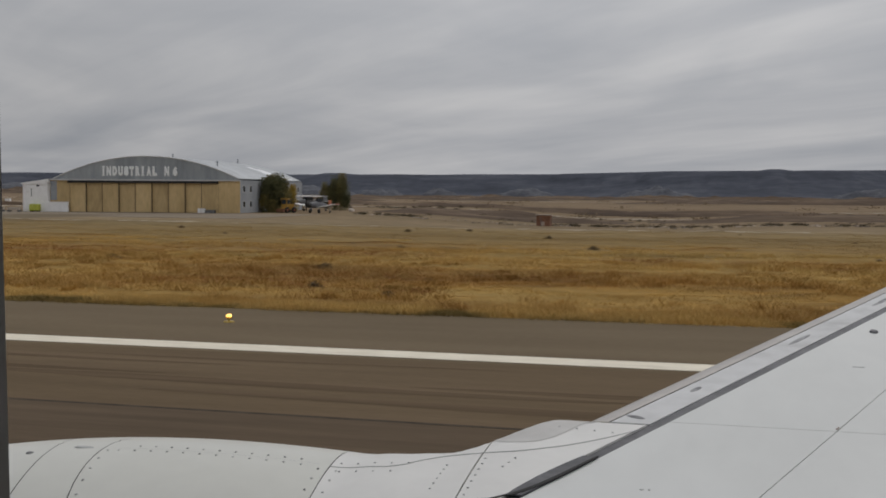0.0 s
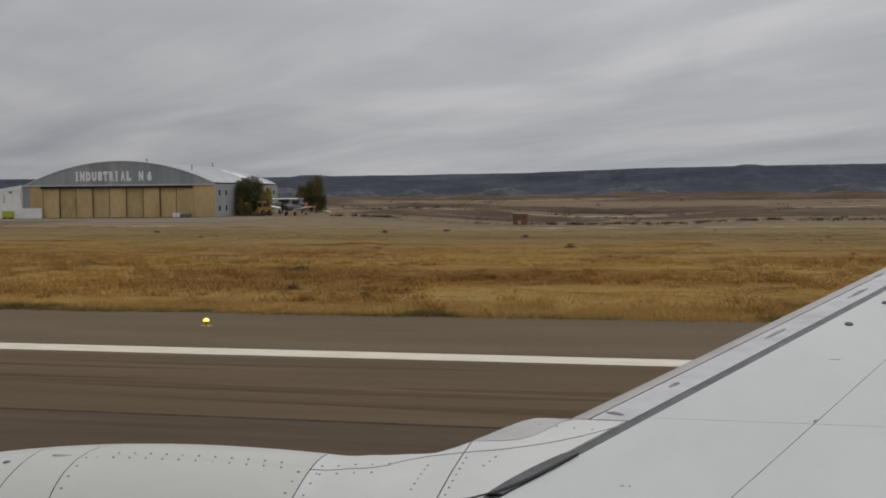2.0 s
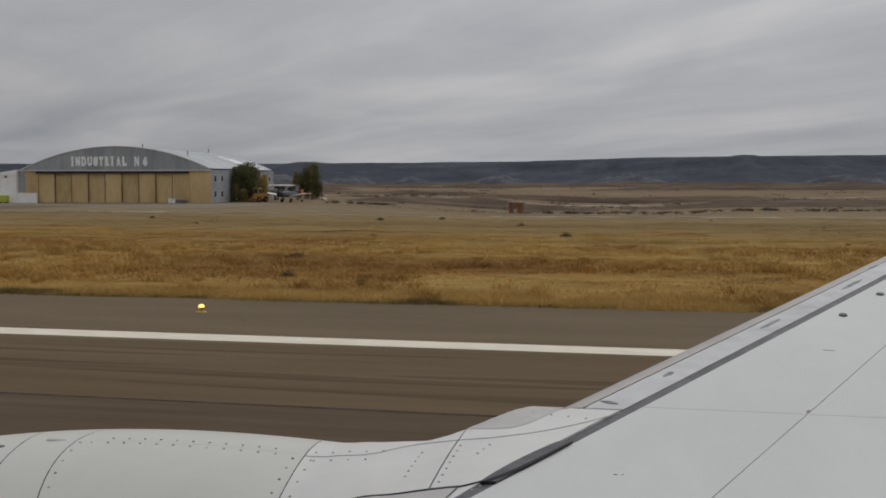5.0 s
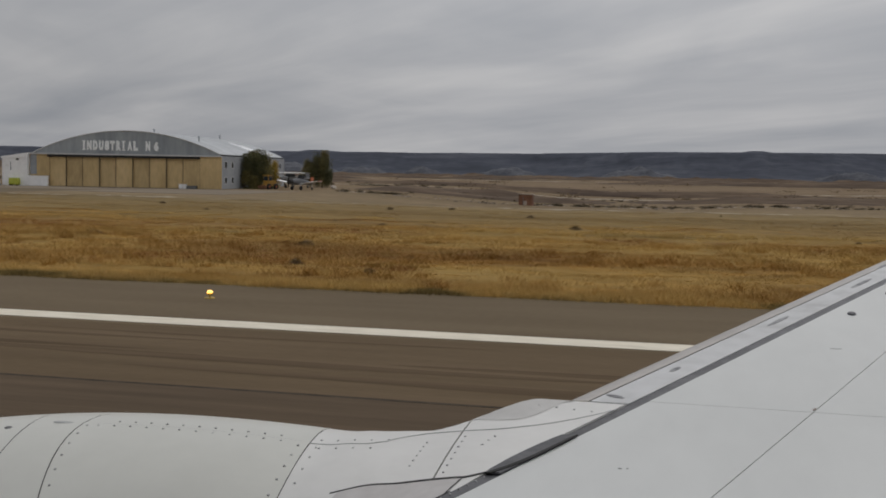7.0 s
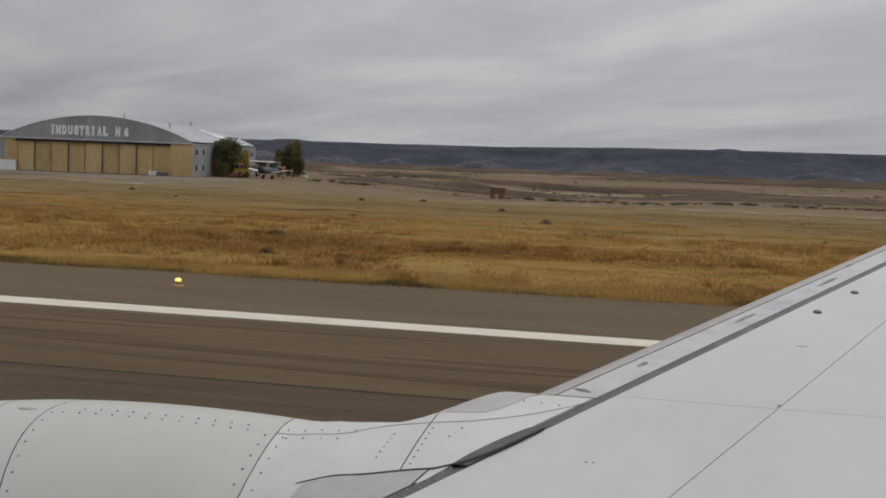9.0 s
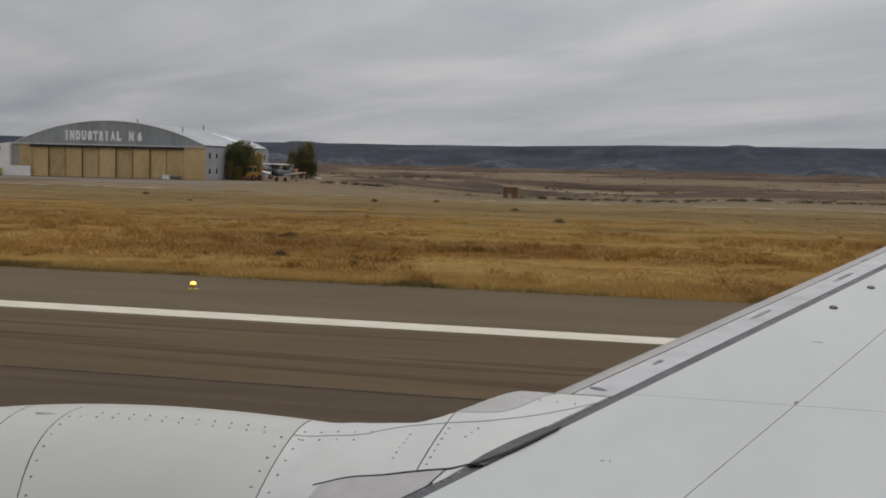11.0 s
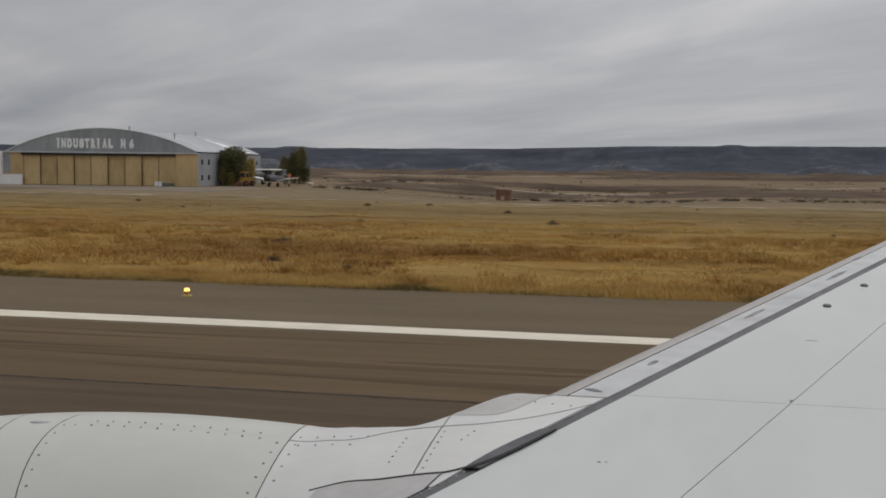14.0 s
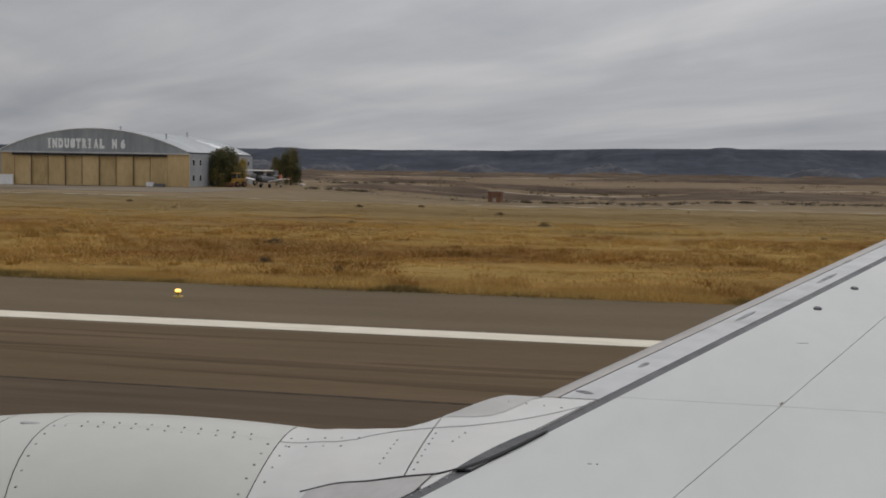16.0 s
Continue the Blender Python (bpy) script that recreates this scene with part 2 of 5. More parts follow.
M_LAMP = material("lit_lamp_lens", two((1.0, 0.8, 0.35), (1.0, 0.85, 0.4)), 0.3, scale=1, emit=((1.0, 0.52, 0.09), 2.0))
M_LAMPBODY = material("lamp_body_yellow", two((0.45, 0.30, 0.05), (0.55, 0.38, 0.07)), 0.5, scale=8)
# distance haze is put into the rock's blue-grey colour
M_MESA = material("hazy_mesa_rock", ((0.30, (0.054, 0.059, 0.073)), (0.5, (0.071, 0.077, 0.096)), (0.70, (0.106, 0.112, 0.131))), 0.95, scale=0.012,
                  stretch=(0.35, 1, 2.5), fine=0.06, fine_amount=0.16, spec=0.1)
# pale clay, its bluish tint painting the same haze
M_PALE = material("pale_clay_hill", two((0.086, 0.090, 0.104), (0.142, 0.144, 0.157)), 0.95, scale=0.03, stretch=(1, 1, 2), fine=0.12, fine_amount=0.12, spec=0.1)


def field_colour(nt, co, gain, fine_amount=0.0):
    """The field's patches: rust, gold, pale and olive cover in long drifts, at two scales."""
    link = nt.links.new

    def drift(scale, stretch, detail, at):
        mp = nt.nodes.new("ShaderNodeMapping")
        mp.inputs["Scale"].default_value, mp.inputs["Location"].default_value = (stretch, 1, 0), at
        link(co, mp.inputs[0])
        tex = nt.nodes.new("ShaderNodeTexNoise")
        tex.inputs["Scale"].default_value, tex.inputs["Detail"].default_value = scale, detail
        tex.inputs["Roughness"].default_value, tex.inputs["Distortion"].default_value = 0.55, 0.4
        link(mp.outputs[0], tex.inputs["Vector"])
        return tex.outputs["Fac"]

    ramp = nt.nodes.new("ShaderNodeValToRGB")
    ramp.color_ramp.elements.remove(ramp.color_ramp.elements[1])
    for k, (p, c) in enumerate(((0.30, (0.258, 0.123, 0.032)), (0.40, (0.360, 0.198, 0.053)), (0.49, (0.455, 0.275, 0.077)), (0.58, (0.520, 0.340, 0.108)), (0.68, (0.328, 0.214, 0.062)), (0.76, (0.256, 0.172, 0.054)))):
        e = ramp.color_ramp.elements[0] if k == 0 else ramp.color_ramp.elements.new(p)
        e.position, e.color = p, (*c, 1)
    link(drift(0.11, 0.28, 5, (3.1, 1.7, 0)), ramp.inputs[0])
    col = ramp.outputs[0]
    for fac, amount in ((drift(0.55, 0.35, 4, (9.0, 4.0, 0)), 0.30), (drift(3.2, 0.6, 3, (2.0, 6.0, 0)), fine_amount)):
        mr = nt.nodes.new("ShaderNodeMapRange")
        for k, val in enumerate((0.3, 0.7, gain * (1 - amount) if amount == 0.30 else 1 - amount, gain * (1 + amount) if amount == 0.30 else 1 + amount), 1):
            mr.inputs[k].default_value = val
        link(fac, mr.inputs[0])
        sc = nt.nodes.new("ShaderNodeVectorMath")
        sc.operation = "SCALE"
        link(col, sc.inputs[0])
        link(mr.outputs[0], sc.inputs["Scale"])
        col = sc.outputs[0]
    return col


def blade_material(name, gain, island, own=None, share=0.0):
    """Dry blades that take the drift's colour where they stand, mixed with a colour of their own."""
    m = bpy.data.materials.new(name)
    m.use_nodes = True
    nt = m.node_tree
    link = nt.links.new
    b = nt.nodes["Principled BSDF"]
    b.inputs["Roughness"].default_value, b.inputs["Specular IOR Level"].default_value = 0.85, 0.2
    col = field_colour(nt, nt.nodes.new("ShaderNodeTexCoord").outputs["Object"], gain, 0.12)
    if own:
        mix = nt.nodes.new("ShaderNodeMix")
        mix.data_type = "RGBA"
        mix.inputs[0].default_value, mix.inputs[7].default_value = share, (*own, 1)
        link(col, mix.inputs[6])
        col = mix.outputs[2]
    mr = nt.nodes.new("ShaderNodeMapRange")
    for k, val in enumerate((0.0, 1.0, 1 - island, 1 + island), 1):
        mr.inputs[k].default_value = val
    link(nt.nodes.new("ShaderNodeNewGeometry").outputs["Random Per Island"], mr.inputs[0])
    sc = nt.nodes.new("ShaderNodeVectorMath")
    sc.operation = "SCALE"
    link(col, sc.inputs[0])
    link(mr.outputs[0], sc.inputs["Scale"])
    link(sc.outputs[0], b.inputs["Base Color"])
    return m


M_GRASS = blade_material("dry_grass_blades", 1.0, 0.12)
M_VERGE = blade_material("pale_grass_blades", 1.18, 0.15, (0.560, 0.395, 0.150), 0.55)
M_TUSSOCK = blade_material("tussock_blades", 0.98, 0.22, (0.400, 0.235, 0.070), 0.35)
M_FARGRASS = blade_material("far_grass_blades", 0.80, 0.15, (0.285, 0.205, 0.090), 0.6)


def ground_material():
    """Steppe: the cover changes with the distance from the runway, ragged by noise."""
    m = material("steppe_ground", two((0.78, 0.78, 0.78), (1.2, 1.2, 1.2)), 0.95, scale=0.06, stretch=(0.3, 1, 1), fine=1.4, fine_amount=0.28,
                 bump=0.06, bump_scale=1.2, spec=0.1)
    nt = m.node_tree
    link = nt.links.new
    b = nt.nodes["Principled BSDF"]
    mottle = b.inputs["Base Color"].links[0].from_socket
    co = nt.nodes["Texture Coordinate"]
    sep = nt.nodes.new("ShaderNodeSeparateXYZ")
    link(co.outputs["Object"], sep.inputs[0])
    warp = nt.nodes.new("ShaderNodeTexNoise")
    warp.inputs["Scale"].default_value, warp.inputs["Detail"].default_value = 0.03, 7
    mp = nt.nodes.new("ShaderNodeMapping")
    mp.inputs["Scale"].default_value = (0.3, 1, 1)
    link(co.outputs["Object"], mp.inputs[0])
    link(mp.outputs[0], warp.inputs["Vector"])
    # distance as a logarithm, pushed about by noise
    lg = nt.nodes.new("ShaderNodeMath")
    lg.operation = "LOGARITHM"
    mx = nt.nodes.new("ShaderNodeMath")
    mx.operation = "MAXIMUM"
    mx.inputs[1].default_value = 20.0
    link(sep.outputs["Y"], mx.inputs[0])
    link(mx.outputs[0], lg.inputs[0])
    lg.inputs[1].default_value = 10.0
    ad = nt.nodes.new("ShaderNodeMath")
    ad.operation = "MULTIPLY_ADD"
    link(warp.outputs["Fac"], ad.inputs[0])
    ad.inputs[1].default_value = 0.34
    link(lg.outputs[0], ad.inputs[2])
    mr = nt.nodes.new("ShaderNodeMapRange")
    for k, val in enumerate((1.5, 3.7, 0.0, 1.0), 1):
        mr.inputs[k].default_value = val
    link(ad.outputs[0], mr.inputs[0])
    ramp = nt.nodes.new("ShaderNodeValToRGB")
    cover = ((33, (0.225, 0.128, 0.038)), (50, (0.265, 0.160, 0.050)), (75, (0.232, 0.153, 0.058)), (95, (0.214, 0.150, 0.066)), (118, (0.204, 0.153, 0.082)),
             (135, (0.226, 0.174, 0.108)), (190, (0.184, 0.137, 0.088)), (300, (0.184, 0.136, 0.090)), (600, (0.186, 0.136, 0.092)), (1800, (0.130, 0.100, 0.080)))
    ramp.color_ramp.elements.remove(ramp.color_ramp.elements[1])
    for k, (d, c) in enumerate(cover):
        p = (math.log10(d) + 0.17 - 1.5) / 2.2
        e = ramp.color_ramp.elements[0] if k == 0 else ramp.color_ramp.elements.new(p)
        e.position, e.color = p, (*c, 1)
    link(mr.outputs[0], ramp.inputs[0])
    mul = nt.nodes.new("ShaderNodeMix")
    mul.data_type, mul.blend_type = "RGBA", "MULTIPLY"
    mul.inputs[0].default_value = 1.0
    link(ramp.outputs[0], mul.inputs[6])
    link(mottle, mul.inputs[7])
    # within the mown field the drifts of cover show through
    near = nt.nodes.new("ShaderNodeMapRange")
    near.interpolation_type = "SMOOTHSTEP"
    for k, val in enumerate((44.0, 92.0, 0.85, 0.12), 1):
        near.inputs[k].default_value = val
    link(sep.outputs["Y"], near.inputs[0])
    mix = nt.nodes.new("ShaderNodeMix")
    mix.data_type = "RGBA"
    link(near.outputs[0], mix.inputs[0])
    link(mul.outputs[2], mix.inputs[6])
    # gain 0.66 puts soil litter and the shade between blades into the colour
    link(field_colour(nt, co.outputs["Object"], 0.66, 0.18), mix.inputs[7])
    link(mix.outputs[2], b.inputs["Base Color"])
    return m


M_GROUND = ground_material()

# ---------------------------------------------------------------- mesh helpers


def hash2(i, j, seed):
    v = np.sin(i * 127.1 + j * 311.7 + seed * 74.7) * 43758.5453
    return v - np.floor(v)


def value_noise(x, y, seed=0):
    i, j = np.floor(x), np.floor(y)
    a, b = x - i, y - j
    a, b = a * a * (3 - 2 * a), b * b * (3 - 2 * b)
    return (hash2(i, j, seed) * (1 - a) + hash2(i + 1, j, seed) * a) * (1 - b) + (hash2(i, j + 1, seed) * (1 - a) + hash2(i + 1, j + 1, seed) * a) * b


def fbm(x, y, seed=0, octaves=4):
    x, y = np.asarray(x, float), np.asarray(y, float)
    return sum(value_noise(x * 2 ** k, y * 2 ** k, seed + k) * 0.5 ** k for k in range(octaves)) / sum(0.5 ** k for k in range(octaves))


def smooth(a, b, x):
    t = np.clip((np.asarray(x, float) - a) / (b - a), 0, 1)
    return t * t * (3 - 2 * t)


def mesh_of(name, verts, faces, mat, shade=False):
    me = bpy.data.meshes.new(name)
    me.from_pydata(verts, [], faces)
    me.materials.append(mat)
    if shade:
        me.shade_smooth()
    me.update()
    return me


def part(name, bm, mat, parent, label="", shade=False):
    """Links a bmesh, or a finished mesh, as one mesh object under a thing or a part."""
    if isinstance(bm, bmesh.types.BMesh):
        me = bpy.data.meshes.new(name)
        bm.to_mesh(me)
        bm.free()
        me.materials.append(mat)
        if shade:
            me.shade_smooth()
    else:
        me = bm
    ob = new(name, me)
    ob.parent = parent
    return tagged(ob, label)


def box(bm, x0, x1, y0, y1, z0, z1, bevel=0.0):
    g = bmesh.ops.create_cube(bm, size=1.0, matrix=Matrix.LocRotScale(((x0 + x1) / 2, (y0 + y1) / 2, (z0 + z1) / 2), None, (x1 - x0, y1 - y0, z1 - z0)))
    if bevel:
        edges = list({e for v in g["verts"] for e in v.link_edges})
        bmesh.ops.bevel(bm, geom=edges, offset=bevel, segments=2, affect="EDGES")
    return bm


def a_box(*args, **kw):
    return box(bmesh.new(), *args, **kw)


def tube(bm, a, b, r0, r1, seg=10):
    a, b = Vector(a), Vector(b)
    q = (b - a).to_track_quat("Z", "Y").to_matrix().to_4x4()
    bmesh.ops.create_cone(bm, cap_ends=True, segments=seg, radius1=r0, radius2=r1, depth=(b - a).length, matrix=Matrix.Translation((a + b) / 2) @ q)
    return bm


def grid_mesh(name, fn, us, vs, mat, shade=True, thick=0.0):
    """A sheet over us x vs; with thick, closed below by a copy that lies lower."""
    nu, nv = len(us), len(vs)
    verts = [fn(u, v) for u in us for v in vs]
    faces = [(i * nv + j, (i + 1) * nv + j, (i + 1) * nv + j + 1, i * nv + j + 1) for i in range(nu - 1) for j in range(nv - 1)]
    if thick:
        n = len(verts)
        verts += [(x, y, z - thick) for x, y, z in verts]
        faces += [tuple(n + k for k in reversed(f)) for f in faces[:]]
        rim = [i * nv for i in range(nu)] + [(nu - 1) * nv + j for j in range(1, nv)] + [i * nv + nv - 1 for i in range(nu - 2, -1, -1)] + [j for j in range(nv - 2, 0, -1)]
        faces += [(rim[k], rim[k - 1], n + rim[k - 1], n + rim[k]) for k in range(len(rim))]
    me = mesh_of(name, verts, faces, mat)
    bm = bmesh.new()
    bm.from_mesh(me)
    bmesh.ops.recalc_face_normals(bm, faces=bm.faces)
    bm.to_mesh(me)
    bm.free()
    if shade:
        me.shade_smooth()
        me.set_sharp_from_angle(angle=radians(35))
    return me


def thing(name, label, category, at=(0, 0, 0), group="", kind=""):
    ob = new(name)
    ob.location = at
    return tagged(ob, label, category, group, kind)


# ---------------------------------------------------------------- ground, runway, far country
RUN_EDGE = 33.4


def ground_height(x, y):
    """Flat by the runway; low lumps in the grass; long low ridges beyond the rubble belt."""
    rise = smooth(34, 40, y)
    h = rise * ((fbm(x * 0.25, y * 0.5, 3, 3) - 0.5) * 0.34 + (fbm(x * 0.8, y * 1.3, 6, 2) - 0.5) * 0.10)
    pad = 1 - smooth(0, 18, np.maximum(np.maximum(-140 - x, x + 52), np.maximum(140 - y, y - 214)))
    belt = smooth(150, 260, y) * (1 - 0.9 * pad) * (1 - 0.85 * smooth(-132, -152, x) * (1 - smooth(310, 360, y)))
    h = h * (1 - pad) + belt * (fbm(x * 0.010, y * 0.016, 11, 5) - 0.46) * 1.6
    h = h + smooth(260, 700, y) * np.maximum(fbm(x * 0.0030, y * 0.006, 23, 5) - 0.50, 0) * 3.5
    # the belt beyond the field lies lower, away from the hangar's yard
    h = h - 1.6 * smooth(-62, -24, x) * (1 - 0.4 * smooth(-8, 14, x)) * smooth(105, 172, y) * (1 - smooth(240, 430, y))
    # the plain breaks off to a low valley before the mesa
    h = h * (1 - smooth(2600, 3300, y)) - 30 * smooth(700, 1000, y) * smooth(-0.44, -0.30, x / np.maximum(y, 1.0))
    return h - 0.05 * (1 - rise)


def build_ground():
    xs = np.concatenate([-np.geomspace(4900, 170, 60), np.arange(-168, 62, 1.0), np.geomspace(64, 4900, 60)])
    ys = np.concatenate([-np.geomspace(4900, 40, 24), np.arange(-30, 30, 10.0), np.arange(31, 130, 0.75), np.arange(130, 260, 1.6), np.geomspace(262, 4900, 130)])
    X, Y = np.meshgrid(xs, ys, indexing="ij")
    Z = ground_height(X, Y)
    nx, ny = len(xs), len(ys)
    idx = np.arange(nx * ny).reshape(nx, ny)
    quads = np.stack([idx[:-1, :-1], idx[1:, :-1], idx[1:, 1:], idx[:-1, 1:]], -1).reshape(-1, 4)
    verts = np.stack([X, Y, Z], -1).reshape(-1, 3)
    me = mesh_of("ground", verts.tolist(), quads.tolist(), M_GROUND, True)
    tagged(new("ground", me), "dry golden steppe ground fading to brown plain", "ground", kind="structure")


build_ground()


def strip(name, x0, x1, y0, y1, z0, z1, mat, label, category, wobble=0.0, step=4.0):
    """A long slab laid along the runway, its far edge a little ragged."""
    xs = np.arange(x0, x1 + step, step)
    far = y1 + wobble * (fbm(xs * 0.35, xs * 0 + 3, 7, 3) - 0.5) * 2
    me = grid_mesh(name, lambda u, v: (u, y0 + (far[int(round((u - x0) / step))] - y0) * v, z1), list(xs), [0, 0.5, 1], mat, False, z1 - z0)
    return tagged(new(name, me), label, category, kind="structure")


strip("runway", -900, 700, -21, 24.2, -0.25, 0.0, M_ASPHALT, "worn brown-grey asphalt runway", "runway")
strip("runway_shoulder", -900, 700, 24.2, RUN_EDGE, -0.25, -0.004, M_SHOULDER, "grey asphalt shoulder meeting dry grass", "pavement", 0.12, 0.8)
strip("side_stripe", -900, 700, 24.55, 25.55, -0.2, 0.006, M_PAINT, "continuous white painted side stripe on asphalt", "marking")
strip("pavement_joint", -900, 700, 17.55, 17.68, -0.2, 0.004, M_TAR, "dark tar-filled joint along the runway", "joint", 0.03, 2.0)
strip("pavement_joint", -900, 700, 9.2, 9.3, -0.2, 0.004, M_TAR, "dark tar-filled joint along the runway", "joint", 0.03, 2.0)
strip("rubber_track", -900, 700, 9.4, 17.5, -0.2, 0.003, M_RUBBER, "dark rubber-stained track along the runway", "stain", 0.25, 3.0)


def rubber_streak(x0, x1, y, half):
    """A streak of tyre rubber that thins out at both ends."""
    def fn(u, v):
        w = half * math.sin(math.pi * u) ** 0.7 * (0.7 + 0.6 * float(fbm(u * (x1 - x0) * 0.5, y, 91, 3)))
        return (x0 + (x1 - x0) * u, y + 0.12 * math.sin(u * 5 + x0) + v * max(w, 0.004), 0.0035)
    me = grid_mesh("rubber_streak", fn, list(np.linspace(0, 1, 40)), [-1, 0, 1], M_STREAK, False)
    tagged(new("rubber_streak", me), "dark tyre rubber streak along the runway", "stain", kind="structure")


for x0, x1, y, half in ((-60, -11, 20.9, 0.45), (-18, -1, 20.4, 0.30), (-6, 24, 20.8, 0.42), (-24, -10, 22.5, 0.16), (-11, 9, 19.1, 0.30), (-32, -15, 18.7, 0.24), (-16, -4, 23.2, 0.10), (-42, -22, 22.8, 0.18)):
    rubber_streak(x0, x1, y, half)
# the older concrete stretch far behind the aircraft, with its side road, bars and block markings
strip("concrete_stretch", 347, 700, -21, 24.2, -0.2, 0.006, M_CONCRETE, "pale worn concrete stretch of the runway", "pavement")
strip("concrete_margin", 347, 405, 25.6, 27.4, -0.2, 0.004, M_CONCRETE, "pale concrete strip outside the side stripe", "pavement")
strip("side_road", 400, 407, RUN_EDGE, 238, -0.3, 0.03, M_SHOULDER, "straight grey asphalt side road across dry grass", "road", 0.4, 1.0)
for k in range(4):
    strip("threshold_bar", 310, 346, 17.6 - 3.6 * k, 19.9 - 3.6 * k, -0.2, 0.010, M_PAINT, "broad white painted bar on asphalt", "marking")
strip("block_marking", 37, 85, 9.8, 16.2, -0.2, 0.010, M_PAINT, "broad white painted block on the runway", "marking")
strip("apron", -152, -64, 139, 169.3, -0.3, 0.03, M_APRON, "grey gravel apron before the hangar", "apron", 1.2, 1.5)


def taxiway():
    """A grey asphalt way from the runway to the hangar's apron, widening at the runway."""
    ys = list(np.linspace(RUN_EDGE + 0.02, 149.5, 90))

    def fn(u, v):
        flare = 16 * (1 - float(smooth(RUN_EDGE - 2, RUN_EDGE + 17, u))) ** 1.6
        mid = -91.0 - 3.6 * (u - 33) / 80
        half = 4.9 + flare + 6 * float(smooth(118, 150, u)) + 0.25 * float(fbm(u * 0.3, v, 81, 3))
        x = mid + v * half
        return (x, u, max(float(ground_height(x, u)), -0.02) * float(smooth(RUN_EDGE, 44, u)) + 0.02 + 0.03 * (1 - v * v))
    me = grid_mesh("taxiway", fn, ys, list(np.linspace(-1, 1, 13)), M_TAXI)
    tagged(new("taxiway", me), "patched grey asphalt taxiway towards the hangar", "taxiway", kind="structure")


M_TAXI = material("taxiway_asphalt", two((0.148, 0.115, 0.073), (0.194, 0.153, 0.102)), 0.95, scale=0.2, stretch=(1, 0.3, 1), fine=3, fine_amount=0.12, spec=0.12)
taxiway()


def mesa_top(x):
    """Height of the rim along the escarpment."""
    h = 70 + 0.0110 * (x + 765) * (0.45 + 0.55 * smooth(-900, 100, x))
    h = h + 6.5 * np.exp(-((x + 1395) / 48) ** 4) + 4.0 * np.exp(-((x - 176) / 38) ** 4) - 2.0 * smooth(-520, -560, x) + 9.0 * smooth(-1550, -1980, x)
    return h + (fbm(x * 0.006, x * 0, 5, 5) - 0.5) * 4.0


def build_mesa():
    xs = np.concatenate([np.linspace(-4200, -2700, 40), np.arange(-2690, 1300, 8.0), np.linspace(1310, 4200, 60)])
    prof = np.array([(0, 0.0), (40, 0.05), (90, 0.14), (140, 0.24), (180, 0.34), (215, 0.46), (245, 0.58), (268, 0.70), (290, 0.80), (312, 0.92), (335, 1.0), (420, 1.0), (900, 0.97)])
    top = mesa_top(xs)
    gully = fbm(xs * 0.011, xs * 0 + 9, 31, 4)
    verts = []
    for k, (d, f) in enumerate(prof):
        cut = (gully - 0.5) * 80 * math.sin(f * math.pi * 0.75 + 0.3)
        cut = cut + (fbm(xs * 0.03, xs * 0 + k * 0.6, 40, 3) - 0.5) * 40 * (1 - f) * (f > 0)
        bay = (fbm(xs * 0.0014, xs * 0, 50, 2) - 0.5) * 420
        y = 3380 + d + cut + bay
        z = top * f - 31.0 * (1 - f) ** 1.5 - 2.0 * (k == 0)
        verts.append(np.stack([xs, y, z], -1))
    verts = np.concatenate(verts)
    n = len(xs)
    faces = [(k * n + i, k * n + i + 1, (k + 1) * n + i + 1, (k + 1) * n + i) for k in range(len(prof) - 1) for i in range(n - 1)]
    me = mesh_of("mesa", verts.tolist(), faces, M_MESA, True)
    tagged(new("mesa", me), "long flat-topped blue-grey mesa on the horizon", "mesa", kind="structure")


build_mesa()


def clay_hill(x, y, w, h, seed):
    def fn(u, v):
        r = math.hypot(u, v)
        f = max(0.0, 1 - r * r) ** 1.1 * (0.62 + 0.55 * float(fbm(u * 5 + seed, v * 3, seed, 4)))
        return (x + u * w, y + v * w * 0.5, (h + 31) * f - 31.0)
    s = list(np.linspace(-1, 1, 29))
    me = grid_mesh("clay_hill", fn, s, s, M_PALE)
    tagged(new("clay_hill", me), "pale eroded clay hill at the mesa foot", "hill", "hills at the mesa foot", "structure")


for k, (hx, hw, hh) in enumerate(((-1480, 120, 34), (-1230, 170, 27), (-2050, 120, 24), (-2330, 190, 30), (-820, 70, 16), (-560, 110, 20), (-170, 130, 26), (420, 130, 24), (760, 110, 20), (-1010, 90, 17))):
    clay_hill(hx, 3220, hw * 1.25, hh, k)

M_BANK = material("brown_earth_bank", ((0.3, (0.066, 0.046, 0.033)), (0.5, (0.108, 0.076, 0.052)), (0.7, (0.170, 0.122, 0.082))), 0.95, scale=0.09, stretch=(0.3, 1, 2), fine=0.6, fine_amount=0.30, spec=0.1)
M_TRACK = material("pale_dirt_track", two((0.31, 0.26, 0.195), (0.43, 0.37, 0.285)), 0.95, scale=0.1, stretch=(0.2, 1, 1), fine=1.0, fine_amount=0.15, spec=0.1)


